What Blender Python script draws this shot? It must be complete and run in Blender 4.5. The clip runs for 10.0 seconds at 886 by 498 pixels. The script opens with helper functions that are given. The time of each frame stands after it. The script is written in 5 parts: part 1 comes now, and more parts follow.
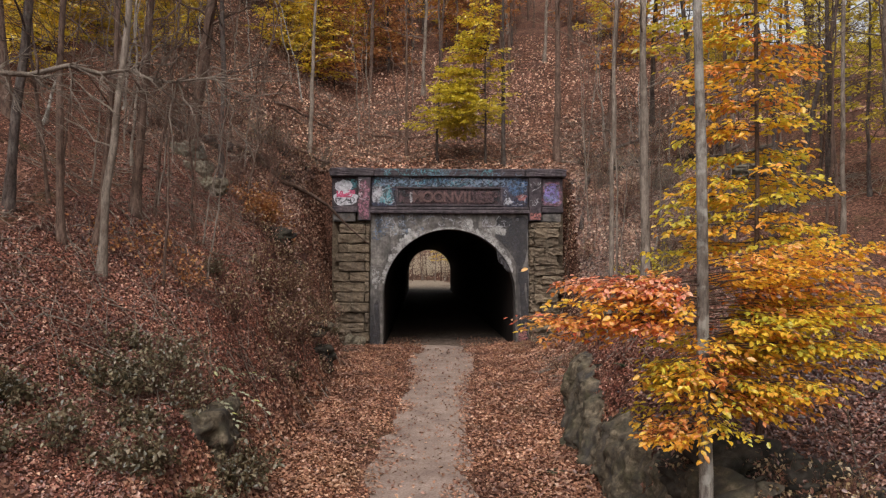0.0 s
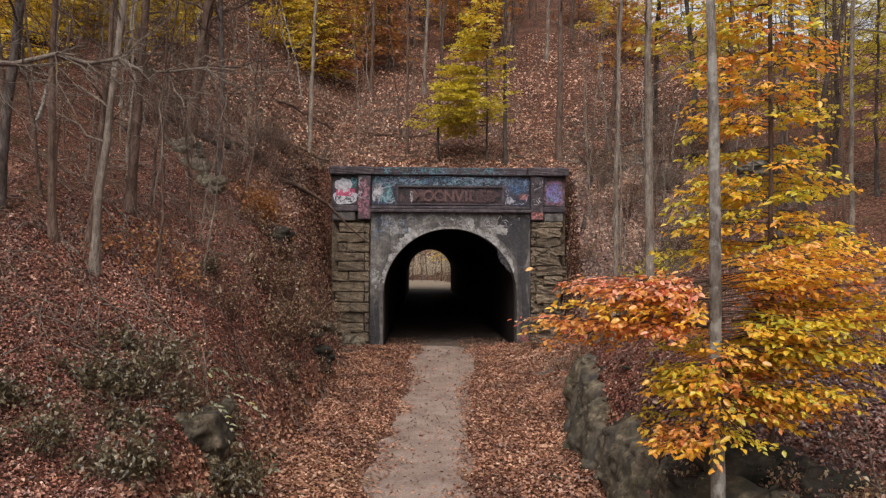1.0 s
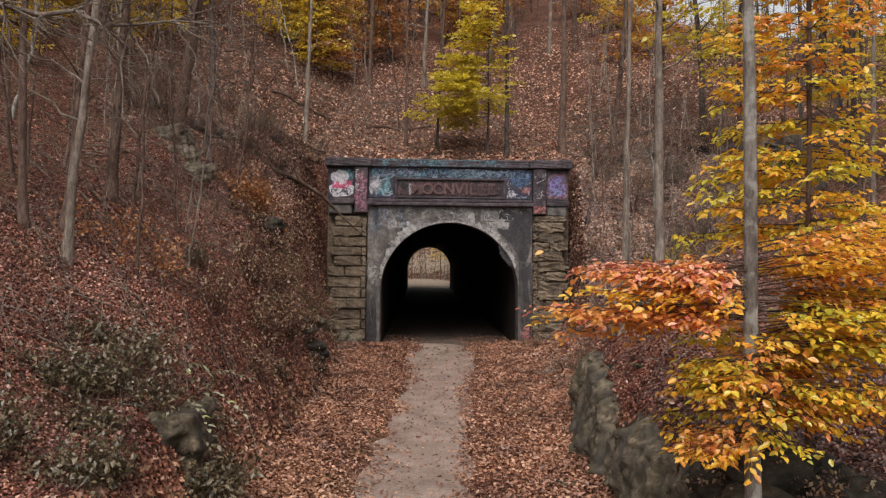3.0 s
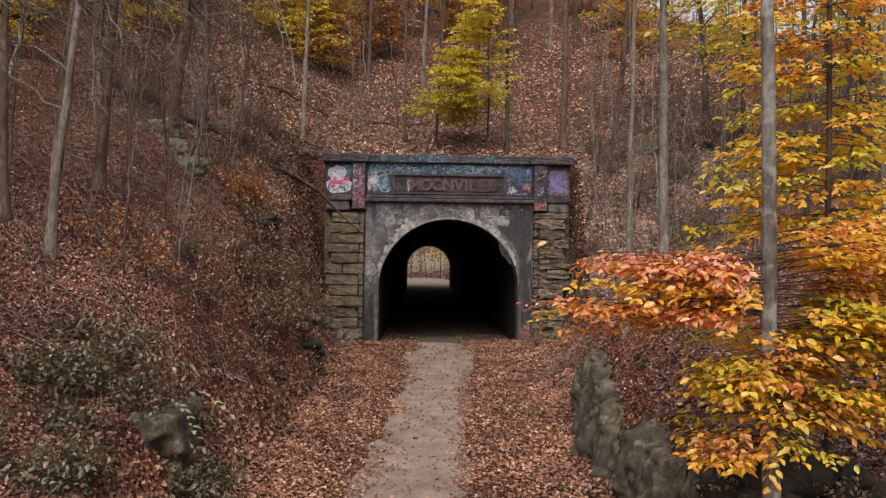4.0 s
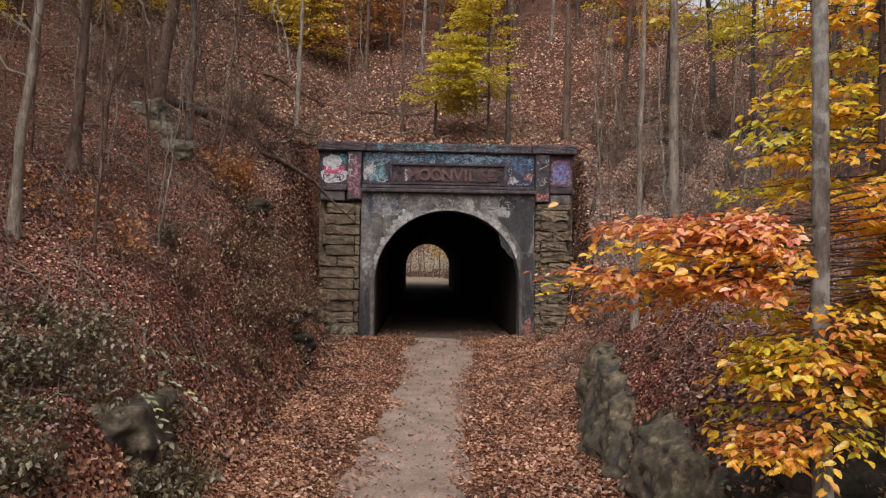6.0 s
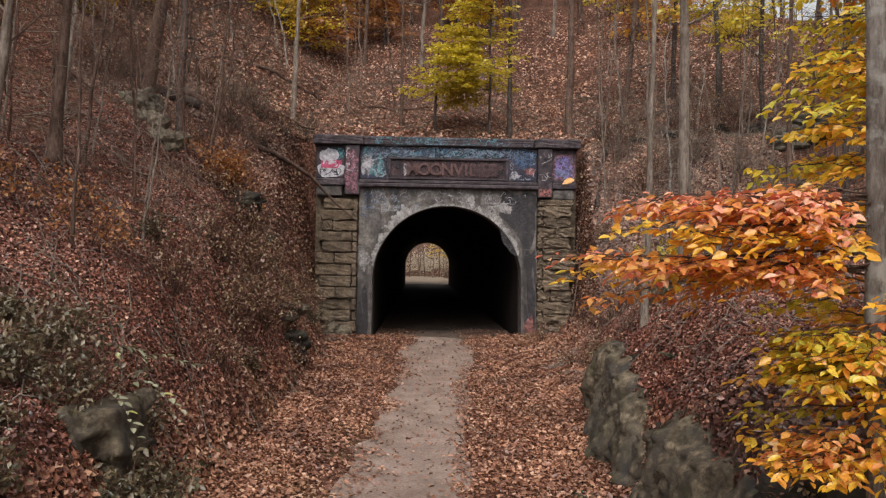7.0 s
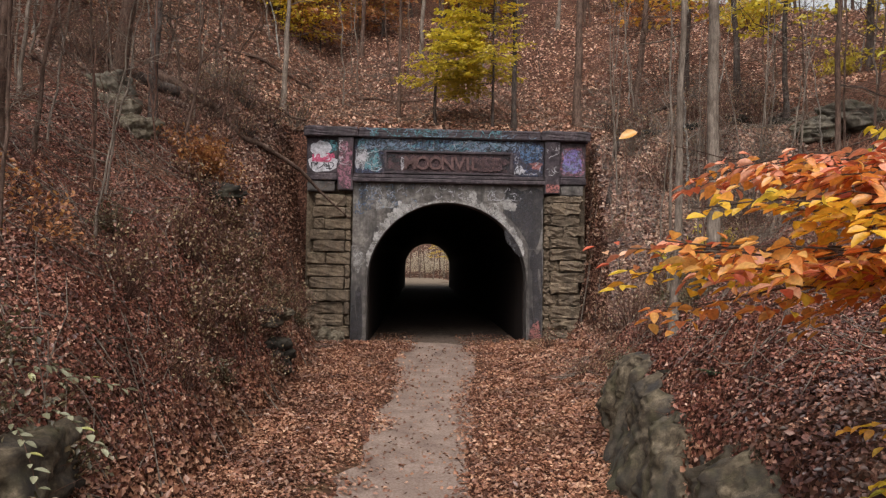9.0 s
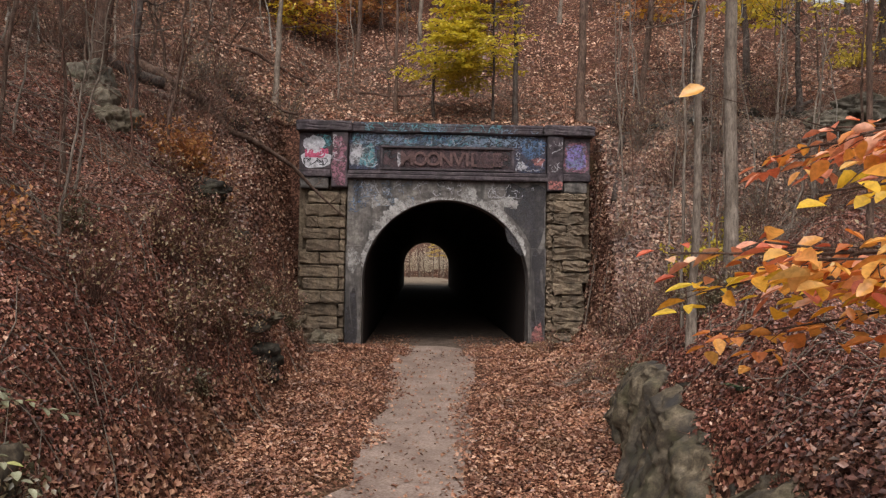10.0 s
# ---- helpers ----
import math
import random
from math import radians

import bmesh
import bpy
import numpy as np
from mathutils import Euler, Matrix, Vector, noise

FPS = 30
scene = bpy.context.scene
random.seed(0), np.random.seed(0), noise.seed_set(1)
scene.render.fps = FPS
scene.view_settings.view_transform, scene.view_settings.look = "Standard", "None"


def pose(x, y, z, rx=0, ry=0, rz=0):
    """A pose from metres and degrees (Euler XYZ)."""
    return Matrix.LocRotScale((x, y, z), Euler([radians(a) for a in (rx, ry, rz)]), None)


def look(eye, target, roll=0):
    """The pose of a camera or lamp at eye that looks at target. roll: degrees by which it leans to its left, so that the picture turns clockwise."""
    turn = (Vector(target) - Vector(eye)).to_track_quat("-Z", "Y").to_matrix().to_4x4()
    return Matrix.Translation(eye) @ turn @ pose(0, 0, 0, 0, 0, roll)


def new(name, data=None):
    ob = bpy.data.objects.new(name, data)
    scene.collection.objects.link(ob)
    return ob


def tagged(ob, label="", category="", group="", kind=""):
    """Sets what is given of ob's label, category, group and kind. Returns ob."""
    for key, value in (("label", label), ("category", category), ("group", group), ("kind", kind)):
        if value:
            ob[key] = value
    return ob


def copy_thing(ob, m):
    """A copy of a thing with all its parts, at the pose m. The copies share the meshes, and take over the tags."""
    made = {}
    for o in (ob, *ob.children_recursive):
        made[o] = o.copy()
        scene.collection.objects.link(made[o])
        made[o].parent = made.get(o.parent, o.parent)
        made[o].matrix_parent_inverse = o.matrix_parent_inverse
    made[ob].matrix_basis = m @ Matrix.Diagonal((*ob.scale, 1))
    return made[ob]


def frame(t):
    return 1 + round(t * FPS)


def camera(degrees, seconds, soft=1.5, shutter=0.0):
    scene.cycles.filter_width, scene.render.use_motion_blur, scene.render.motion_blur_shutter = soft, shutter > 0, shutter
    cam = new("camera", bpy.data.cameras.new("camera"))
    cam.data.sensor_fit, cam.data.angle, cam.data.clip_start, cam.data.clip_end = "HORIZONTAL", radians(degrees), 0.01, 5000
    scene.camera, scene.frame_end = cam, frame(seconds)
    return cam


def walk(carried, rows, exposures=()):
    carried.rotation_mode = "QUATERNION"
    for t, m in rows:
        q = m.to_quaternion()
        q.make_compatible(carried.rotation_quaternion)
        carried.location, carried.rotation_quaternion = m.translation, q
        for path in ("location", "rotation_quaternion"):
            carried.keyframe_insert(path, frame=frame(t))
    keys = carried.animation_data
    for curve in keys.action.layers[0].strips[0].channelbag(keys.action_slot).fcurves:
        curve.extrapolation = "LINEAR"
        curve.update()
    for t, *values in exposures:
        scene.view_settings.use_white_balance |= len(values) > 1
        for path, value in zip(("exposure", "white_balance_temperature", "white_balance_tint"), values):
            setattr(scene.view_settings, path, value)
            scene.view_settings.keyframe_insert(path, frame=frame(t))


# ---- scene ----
# camera and walk
cam = camera(61.1, 10.0, soft=1.25)
PATH = [
    (0, (-1.106, -28.37, 3.102), (-1.046, -26.371, 3.141), 0.1),
    (0.5, (-1.102, -28.223, 3.101), (-1.043, -26.224, 3.139), 0.2),
    (1, (-1.107, -28.051, 3.092), (-1.048, -26.052, 3.131), 0.3),
    (1.5, (-1.105, -27.861, 3.081), (-1.045, -25.863, 3.119), 0.3),
    (2, (-1.098, -27.646, 3.029), (-1.039, -25.647, 3.066), 0.4),
    (2.5, (-1.095, -27.41, 2.978), (-1.035, -25.411, 3.016), 0.5),
    (4, (-1.031, -26.719, 2.863), (-0.97, -24.72, 2.899), 0.7),
    (4.5, (-1.011, -26.519, 2.831), (-0.95, -24.52, 2.867), 0.7),
    (5, (-0.996, -26.313, 2.746), (-0.934, -24.314, 2.783), 0.8),
    (5.5, (-0.982, -26.082, 2.663), (-0.92, -24.084, 2.7), 0.8),
    (7, (-0.946, -25.134, 2.493), (-0.883, -23.136, 2.53), 0.9),
    (7.5, (-0.94, -24.738, 2.461), (-0.877, -22.739, 2.5), 0.9),
    (8, (-0.918, -24.317, 2.457), (-0.856, -22.318, 2.497), 1.0),
    (8.5, (-0.898, -23.889, 2.457), (-0.835, -21.89, 2.498), 1.0),
    (9, (-0.863, -23.452, 2.468), (-0.802, -21.454, 2.509), 1.0),
    (9.5, (-0.823, -23.006, 2.482), (-0.761, -21.007, 2.522), 1.1),
    (10, (-0.795, -22.508, 2.504), (-0.733, -20.51, 2.542), 1.0),
]
walk(cam, [(t, look(eye, target, roll)) for t, eye, target, roll in PATH], [(0, 0.45)])

# overcast daylight
world = bpy.data.worlds.new("sky")
scene.world = world
world.use_nodes = True
wn = world.node_tree.nodes
sky = wn.new("ShaderNodeTexSky")
sky.sky_type, sky.sun_disc = "NISHITA", False
sky.sun_elevation, sky.sun_rotation = radians(48), radians(200)
sky.air_density, sky.dust_density, sky.ozone_density = 1.0, 6.0, 1.0
grey = wn.new("ShaderNodeHueSaturation")  # cloud cover takes the blue out
grey.inputs["Saturation"].default_value = 0.08
world.node_tree.links.new(sky.outputs[0], grey.inputs["Color"])
world.node_tree.links.new(grey.outputs[0], wn["Background"].inputs[0])
wn["Background"].inputs[1].default_value = 0.15
sun = new("sun", bpy.data.lights.new("sun", "SUN"))
sun.data.energy, sun.data.angle, sun.data.color = 1.1, radians(30), (1.0, 0.92, 0.82)
sun.matrix_world = look((5, -16, 30), (0, 0, 0))
# ---- materials ----
def material(name, rough=0.9, spec=0.25):
    m = bpy.data.materials.new(name)
    m.use_nodes = True
    t = m.node_tree
    b = t.nodes["Principled BSDF"]
    b.inputs["Roughness"].default_value = rough
    b.inputs["Specular IOR Level"].default_value = spec
    return m, t, b


def node(t, kind, **values):
    n = t.nodes.new(kind)
    for key, value in values.items():
        n.inputs[key.replace("_", " ")].default_value = value
    return n


def ramp(t, fac, stops):
    r = t.nodes.new("ShaderNodeValToRGB")
    e = r.color_ramp.elements
    while len(e) < len(stops):
        e.new(0.5)
    for i, (p, c) in enumerate(stops):
        e[i].position, e[i].color = p, (*c, 1)
    t.links.new(fac, r.inputs[0])
    return r.outputs[0]


def mixed(t, fac, a, b, how="MIX"):
    m = t.nodes.new("ShaderNodeMix")
    m.data_type, m.blend_type = "RGBA", how
    for socket, value in ((m.inputs[0], fac), (m.inputs[6], a), (m.inputs[7], b)):
        if isinstance(value, (float, int)):
            socket.default_value = value
        elif isinstance(value, tuple):
            socket.default_value = (*value, 1)
        else:
            t.links.new(value, socket)
    return m.outputs[2]


def coords(t, scale=(1, 1, 1), world_space=False):
    if world_space:
        out = t.nodes.new("ShaderNodeNewGeometry").outputs["Position"]
    else:
        out = t.nodes.new("ShaderNodeTexCoord").outputs["Object"]
    mp = t.nodes.new("ShaderNodeMapping")
    mp.inputs["Scale"].default_value = scale
    t.links.new(out, mp.inputs[0])
    return mp.outputs[0]


def noisy(t, vec, scale, detail=4, rough=0.6):
    n = node(t, "ShaderNodeTexNoise", Scale=scale, Detail=detail, Roughness=rough)
    t.links.new(vec, n.inputs["Vector"])
    return n.outputs[0]


def relief(t, b, height, strength=0.5, distance=0.02):
    n = node(t, "ShaderNodeBump", Strength=strength, Distance=distance)
    t.links.new(height, n.inputs["Height"])
    t.links.new(n.outputs[0], b.inputs["Normal"])


def litter_ground(name, dark, mid, light, moss=0.0):
    """Forest soil thick with old leaves: leaf-sized cells of many browns over coarse stains."""
    m, t, b = material(name, 0.95, 0.1)
    v = coords(t, world_space=True)
    wob = node(t, "ShaderNodeTexNoise", Scale=9.0, Detail=2.0)
    t.links.new(v, wob.inputs["Vector"])
    va = t.nodes.new("ShaderNodeVectorMath")
    va.operation = "MULTIPLY_ADD"
    t.links.new(wob.outputs["Color"], va.inputs[0])
    va.inputs[1].default_value = (0.12, 0.12, 0.12)
    t.links.new(v, va.inputs[2])
    cell = node(t, "ShaderNodeTexVoronoi", Scale=24.0)
    t.links.new(va.outputs[0], cell.inputs["Vector"])
    sep = t.nodes.new("ShaderNodeSeparateColor")
    t.links.new(cell.outputs["Color"], sep.inputs[0])
    leafy = ramp(t, sep.outputs[0], [(0.0, dark), (0.55, mid), (1.0, light)])
    stain = ramp(t, noisy(t, v, 0.55, 5), [(0.3, (0.45, 0.43, 0.42)), (0.7, (1, 1, 1))])
    col = mixed(t, 1.0, leafy, stain, "MULTIPLY")
    if moss:
        mask = ramp(t, noisy(t, v, 1.3, 4), [(0.56, (0, 0, 0)), (0.72, (moss, moss, moss))])
        col = mixed(t, mask, col, (0.075, 0.075, 0.03))
    t.links.new(col, b.inputs["Base Color"])
    relief(t, b, sep.outputs[1], 0.8, 0.03)
    return m


def leaf_mat(name, stops, through_light=0.35, patch=0.0, damp=False, deep=None):
    """Leaves: a colour for each leaf out of a range, with a little light passing through."""
    m = bpy.data.materials.new(name)
    m.use_nodes = True
    t = m.node_tree
    t.nodes.remove(t.nodes["Principled BSDF"])
    geo = t.nodes.new("ShaderNodeNewGeometry")
    info = t.nodes.new("ShaderNodeObjectInfo")
    add = t.nodes.new("ShaderNodeMath")
    add.operation = "ADD"
    t.links.new(geo.outputs["Random Per Island"], add.inputs[0])
    t.links.new(info.outputs["Random"], add.inputs[1])
    fr = t.nodes.new("ShaderNodeMath")
    fr.operation = "FRACT"
    t.links.new(add.outputs[0], fr.inputs[0])
    fac = fr.outputs[0]
    if patch:
        # neighbouring leaves turn together
        n = noisy(t, coords(t, world_space=True), patch, 2)
        st = t.nodes.new("ShaderNodeMapRange")
        st.inputs[1].default_value, st.inputs[2].default_value = 0.3, 0.7
        t.links.new(n, st.inputs[0])
        mx = t.nodes.new("ShaderNodeMix")
        mx.inputs[0].default_value = 0.6
        t.links.new(fac, mx.inputs[2])
        t.links.new(st.outputs[0], mx.inputs[3])
        fac = mx.outputs[0]
    col = ramp(t, fac, stops)
    spot = ramp(t, noisy(t, coords(t, world_space=True), 60.0, 2), [(0.3, (0.72, 0.66, 0.6)), (0.6, (1, 1, 1))])
    col = mixed(t, 1.0, col, spot, "MULTIPLY")
    if damp:  # older, darker drifts and fresher, paler ones
        v = coords(t, world_space=True)
        col = mixed(t, 1.0, col, ramp(t, noisy(t, v, 0.9, 5, 0.65), [(0.34, (0.5, 0.49, 0.52)), (0.5, (0.95, 0.93, 0.92)), (0.66, (1.3, 1.32, 1.28))]), "MULTIPLY")
        col = mixed(t, ramp(t, noisy(t, v, 0.55, 4), [(0.56, (0, 0, 0)), (0.72, (0.35, 0.35, 0.35))]), col, (0.23, 0.15, 0.075))
    d = t.nodes.new("ShaderNodeBsdfDiffuse")
    tr = t.nodes.new("ShaderNodeBsdfTranslucent")
    gl = t.nodes.new("ShaderNodeBsdfGlossy")
    gl.inputs["Roughness"].default_value = 0.42
    gl.inputs["Color"].default_value = (0.7, 0.7, 0.7, 1)
    mix = t.nodes.new("ShaderNodeMixShader")
    mix.inputs[0].default_value = through_light
    mix2 = t.nodes.new("ShaderNodeMixShader")
    mix2.inputs[0].default_value = 0.07
    t.links.new(col, d.inputs[0])
    t.links.new(mixed(t, 1.0, col, deep, "MULTIPLY") if deep else col, tr.inputs[0])
    t.links.new(d.outputs[0], mix.inputs[1])
    t.links.new(tr.outputs[0], mix.inputs[2])
    t.links.new(mix.outputs[0], mix2.inputs[1])
    t.links.new(gl.outputs[0], mix2.inputs[2])
    t.links.new(mix2.outputs[0], t.nodes["Material Output"].inputs[0])
    return m


def bark_mat(name, dark, light, lichen=0.0):
    m, t, b = material(name, 0.95, 0.15)
    v = coords(t, (1, 1, 0.22), world_space=True)
    n = noisy(t, v, 26.0, 7, 0.8)
    col = ramp(t, n, [(0.38, dark), (0.62, light)])
    big = ramp(t, noisy(t, coords(t, (1, 1, 0.5), world_space=True), 3.5, 5, 0.7), [(0.35, (0.5, 0.47, 0.45)), (0.65, (1.1, 1.1, 1.1))])
    col = mixed(t, 1.0, col, big, "MULTIPLY")
    if lichen:
        mask = ramp(t, noisy(t, coords(t, world_space=True), 5.0, 5), [(0.5, (0, 0, 0)), (0.58, (lichen, lichen, lichen))])
        col = mixed(t, mask, col, (0.46, 0.45, 0.41))
    t.links.new(col, b.inputs["Base Color"])
    relief(t, b, n, 1.0, 0.03)
    return m


def stone_mat(name, dark, mid, light, moss=0.0, scale=1.0, streak=0.0):
    m, t, b = material(name, 0.92, 0.2)
    v = coords(t, world_space=True)
    n = noisy(t, v, 4.0 * scale, 8, 0.68)
    col = ramp(t, n, [(0.28, dark), (0.5, mid), (0.75, light)])
    info = t.nodes.new("ShaderNodeObjectInfo")
    tone = ramp(t, info.outputs["Random"], [(0.0, (0.72, 0.7, 0.68)), (1.0, (1.1, 1.08, 1.02))])
    col = mixed(t, 1.0, col, tone, "MULTIPLY")
    fine = ramp(t, noisy(t, v, 11.0 * scale, 7, 0.75), [(0.36, (0.5, 0.48, 0.47)), (0.6, (1.05, 1.05, 1.05))])
    col = mixed(t, 1.0, col, fine, "MULTIPLY")
    if streak:
        s = noisy(t, coords(t, (1, 1, 0.12), world_space=True), 3.2, 5)
        mask = ramp(t, s, [(0.45, (0, 0, 0)), (0.68, (streak, streak, streak))])
        col = mixed(t, mask, col, (0.035, 0.032, 0.032))
    if moss:
        mask = ramp(t, noisy(t, v, 2.3, 6), [(0.5, (0, 0, 0)), (0.66, (moss, moss, moss))])
        col = mixed(t, mask, col, (0.055, 0.055, 0.025))
    t.links.new(col, b.inputs["Base Color"])
    relief(t, b, noisy(t, v, 14.0 * scale, 8, 0.7), 0.7, 0.03)
    return m


def paint_mat(name, colour, wear=0.5, flake=9.0, keep=0.44, lose=0.6):
    """Sprayed paint, grimy, and worn through to the wall in places."""
    m, t, b = material(name, 0.7, 0.3)
    v = coords(t, world_space=True)
    grime = ramp(t, noisy(t, v, 5.0, 6, 0.7), [(0.35, (0.6, 0.58, 0.58)), (0.6, (1, 1, 1))])
    t.links.new(mixed(t, 1.0, colour, grime, "MULTIPLY"), b.inputs["Base Color"])
    mask = ramp(t, noisy(t, v, flake, 9, 0.78), [(keep, (1, 1, 1)), (lose, (1 - wear, 1 - wear, 1 - wear))])
    t.links.new(mask, b.inputs["Alpha"])
    return m


M_GROUND = litter_ground("leaf_strewn_soil", (0.038, 0.019, 0.015), (0.112, 0.05, 0.034), (0.27, 0.14, 0.098), 0.4)
LITTER_TRAIL = leaf_mat("dry_leaves_tan", [(0.0, (0.12, 0.048, 0.032)), (0.35, (0.25, 0.108, 0.068)), (0.75, (0.38, 0.19, 0.12)), (1.0, (0.54, 0.33, 0.225))], 0.1, damp=True)
# hillside leaves: open-sky light is put into their paler colour
LITTER_HILL = leaf_mat("dry_leaves_brightened", [(0.0, (0.09, 0.036, 0.026)), (0.3, (0.29, 0.125, 0.08)), (0.7, (0.52, 0.27, 0.18)), (1.0, (0.78, 0.55, 0.41))], 0.1, damp=True)
LITTER_SLOPE = leaf_mat("dry_leaves_brown", [(0.0, (0.045, 0.016, 0.014)), (0.4, (0.17, 0.057, 0.04)), (0.8, (0.32, 0.125, 0.085)), (1.0, (0.52, 0.31, 0.22))], 0.1, damp=True)
LITTER_STEEP = leaf_mat("dry_leaves_on_steep_ground", [(0.0, (0.045, 0.02, 0.016)), (0.35, (0.18, 0.082, 0.057)), (0.7, (0.34, 0.18, 0.125)), (1.0, (0.55, 0.39, 0.29))], 0.1, damp=True)
# darker leaves: shade under the low branches is put into the colour
LITTER_SHADED = leaf_mat("shade_dark_leaves", [(0.0, (0.03, 0.013, 0.012)), (0.5, (0.09, 0.036, 0.029)), (0.85, (0.18, 0.075, 0.056)), (1.0, (0.33, 0.17, 0.12))], 0.08, damp=True)
FOLIAGE_ORANGE = leaf_mat("autumn_leaves_orange_yellow", [(0.0, (0.5, 0.12, 0.05)), (0.25, (0.62, 0.22, 0.07)), (0.5, (0.68, 0.33, 0.03)), (0.75, (0.66, 0.42, 0.03)), (1.0, (0.5, 0.42, 0.04))], 0.45, 1.3)
FOLIAGE_YELLOW = leaf_mat("autumn_leaves_yellow", [(0.0, (0.62, 0.36, 0.02)), (0.5, (0.76, 0.54, 0.04)), (1.0, (0.62, 0.54, 0.06))], 0.5)
FOLIAGE_LIME = leaf_mat("autumn_leaves_yellow_green", [(0.0, (0.46, 0.38, 0.025)), (0.5, (0.62, 0.5, 0.04)), (1.0, (0.68, 0.5, 0.04))], 0.5)
FOLIAGE_RUST = leaf_mat("autumn_leaves_rust", [(0.0, (0.24, 0.075, 0.028)), (0.5, (0.4, 0.155, 0.048)), (1.0, (0.52, 0.27, 0.085))], 0.4)
FOLIAGE_DULL = leaf_mat("bramble_leaves_dull_green", [(0.0, (0.045, 0.04, 0.018)), (0.4, (0.095, 0.078, 0.038)), (0.75, (0.175, 0.122, 0.068)), (1.0, (0.28, 0.235, 0.145))], 0.3)
BRUSH = bark_mat("dead_brush", (0.07, 0.037, 0.029), (0.21, 0.118, 0.088))
LEAF_BROWN = leaf_mat("withered_brush_leaves", [(0.0, (0.12, 0.05, 0.038)), (0.5, (0.26, 0.125, 0.085)), (0.8, (0.3, 0.22, 0.11)), (1.0, (0.42, 0.32, 0.2))], 0.25)
BARK_GREY = bark_mat("bark_grey", (0.12, 0.1, 0.088), (0.33, 0.29, 0.255), 0.4)
BARK_PALE = bark_mat("bark_pale", (0.12, 0.095, 0.078), (0.29, 0.235, 0.195))
BARK_DARK = bark_mat("bark_dark", (0.03, 0.022, 0.02), (0.12, 0.09, 0.078), 0.06)
BARK_BROWN = bark_mat("bark_brown", (0.06, 0.039, 0.031), (0.18, 0.118, 0.092))
# ---- ground ----
rng = np.random.default_rng(7)
LATTICE = np.random.default_rng(3).random((256, 256))


def vnoise(x, y):
    """Smooth noise in 0..1 on the plan."""
    x, y = np.asarray(x, float), np.asarray(y, float)
    xi, yi = np.floor(x).astype(int), np.floor(y).astype(int)
    fx, fy = x - xi, y - yi
    fx, fy = fx * fx * (3 - 2 * fx), fy * fy * (3 - 2 * fy)
    g = lambda a, b: LATTICE[a % 256, b % 256]
    return (g(xi, yi) * (1 - fx) + g(xi + 1, yi) * fx) * (1 - fy) + (g(xi, yi + 1) * (1 - fx) + g(xi + 1, yi + 1) * fx) * fy


def fbm(x, y, octaves=4):
    return sum((vnoise(x * 2 ** i + 17 * i, y * 2 ** i - 9 * i) - 0.5) * 0.5 ** i for i in range(octaves))


def smin(a, b, k):
    h = np.clip(0.5 + 0.5 * (b - a) / k, 0, 1)
    return b + (a - b) * h - k * h * (1 - h)


def smax(a, b, k):
    return -smin(-a, -b, k)


def step(a, b, v):
    h = np.clip((v - a) / (b - a), 0, 1)
    return h * h * (3 - 2 * h)


LENGTH = 62.0  # of the tunnel


def trail_mid(y):
    return -0.3 - 0.82 * step(0, -17, np.asarray(y, float))


def trail_z(y):
    return -0.1 + np.where(y < 0, 0.028 * np.clip(y, -34, 0), 0.0)


def hill(x, y):
    """The wooded hillside through which the tunnel runs, without the cutting."""
    z = 6.75 + np.where(y > 1, 0.43, 0.28) * (y - 1) + 0.12 * np.maximum(0, y - 8) + 0.6 * np.maximum(0, -x - 5) - 0.35 * step(-2, -5, y) + 0.22 * np.maximum(0, x - 6)
    z = z + 0.9 * fbm(x / 6.0, y / 6.0, 3) * step(3, 8, y + 0.5 * np.abs(x))
    top = 16.3 + 14.0 * step(19, 12, x)
    z = smin(z, top, 2.5)
    return np.maximum(z, -3.0) - 12.0 * step(42, LENGTH, y)


def ledge_x(y):
    """Plan line of the rock ledge beside the trail."""
    return 2.62 - 0.19 * np.clip(-9.4 - y, 0, 4)


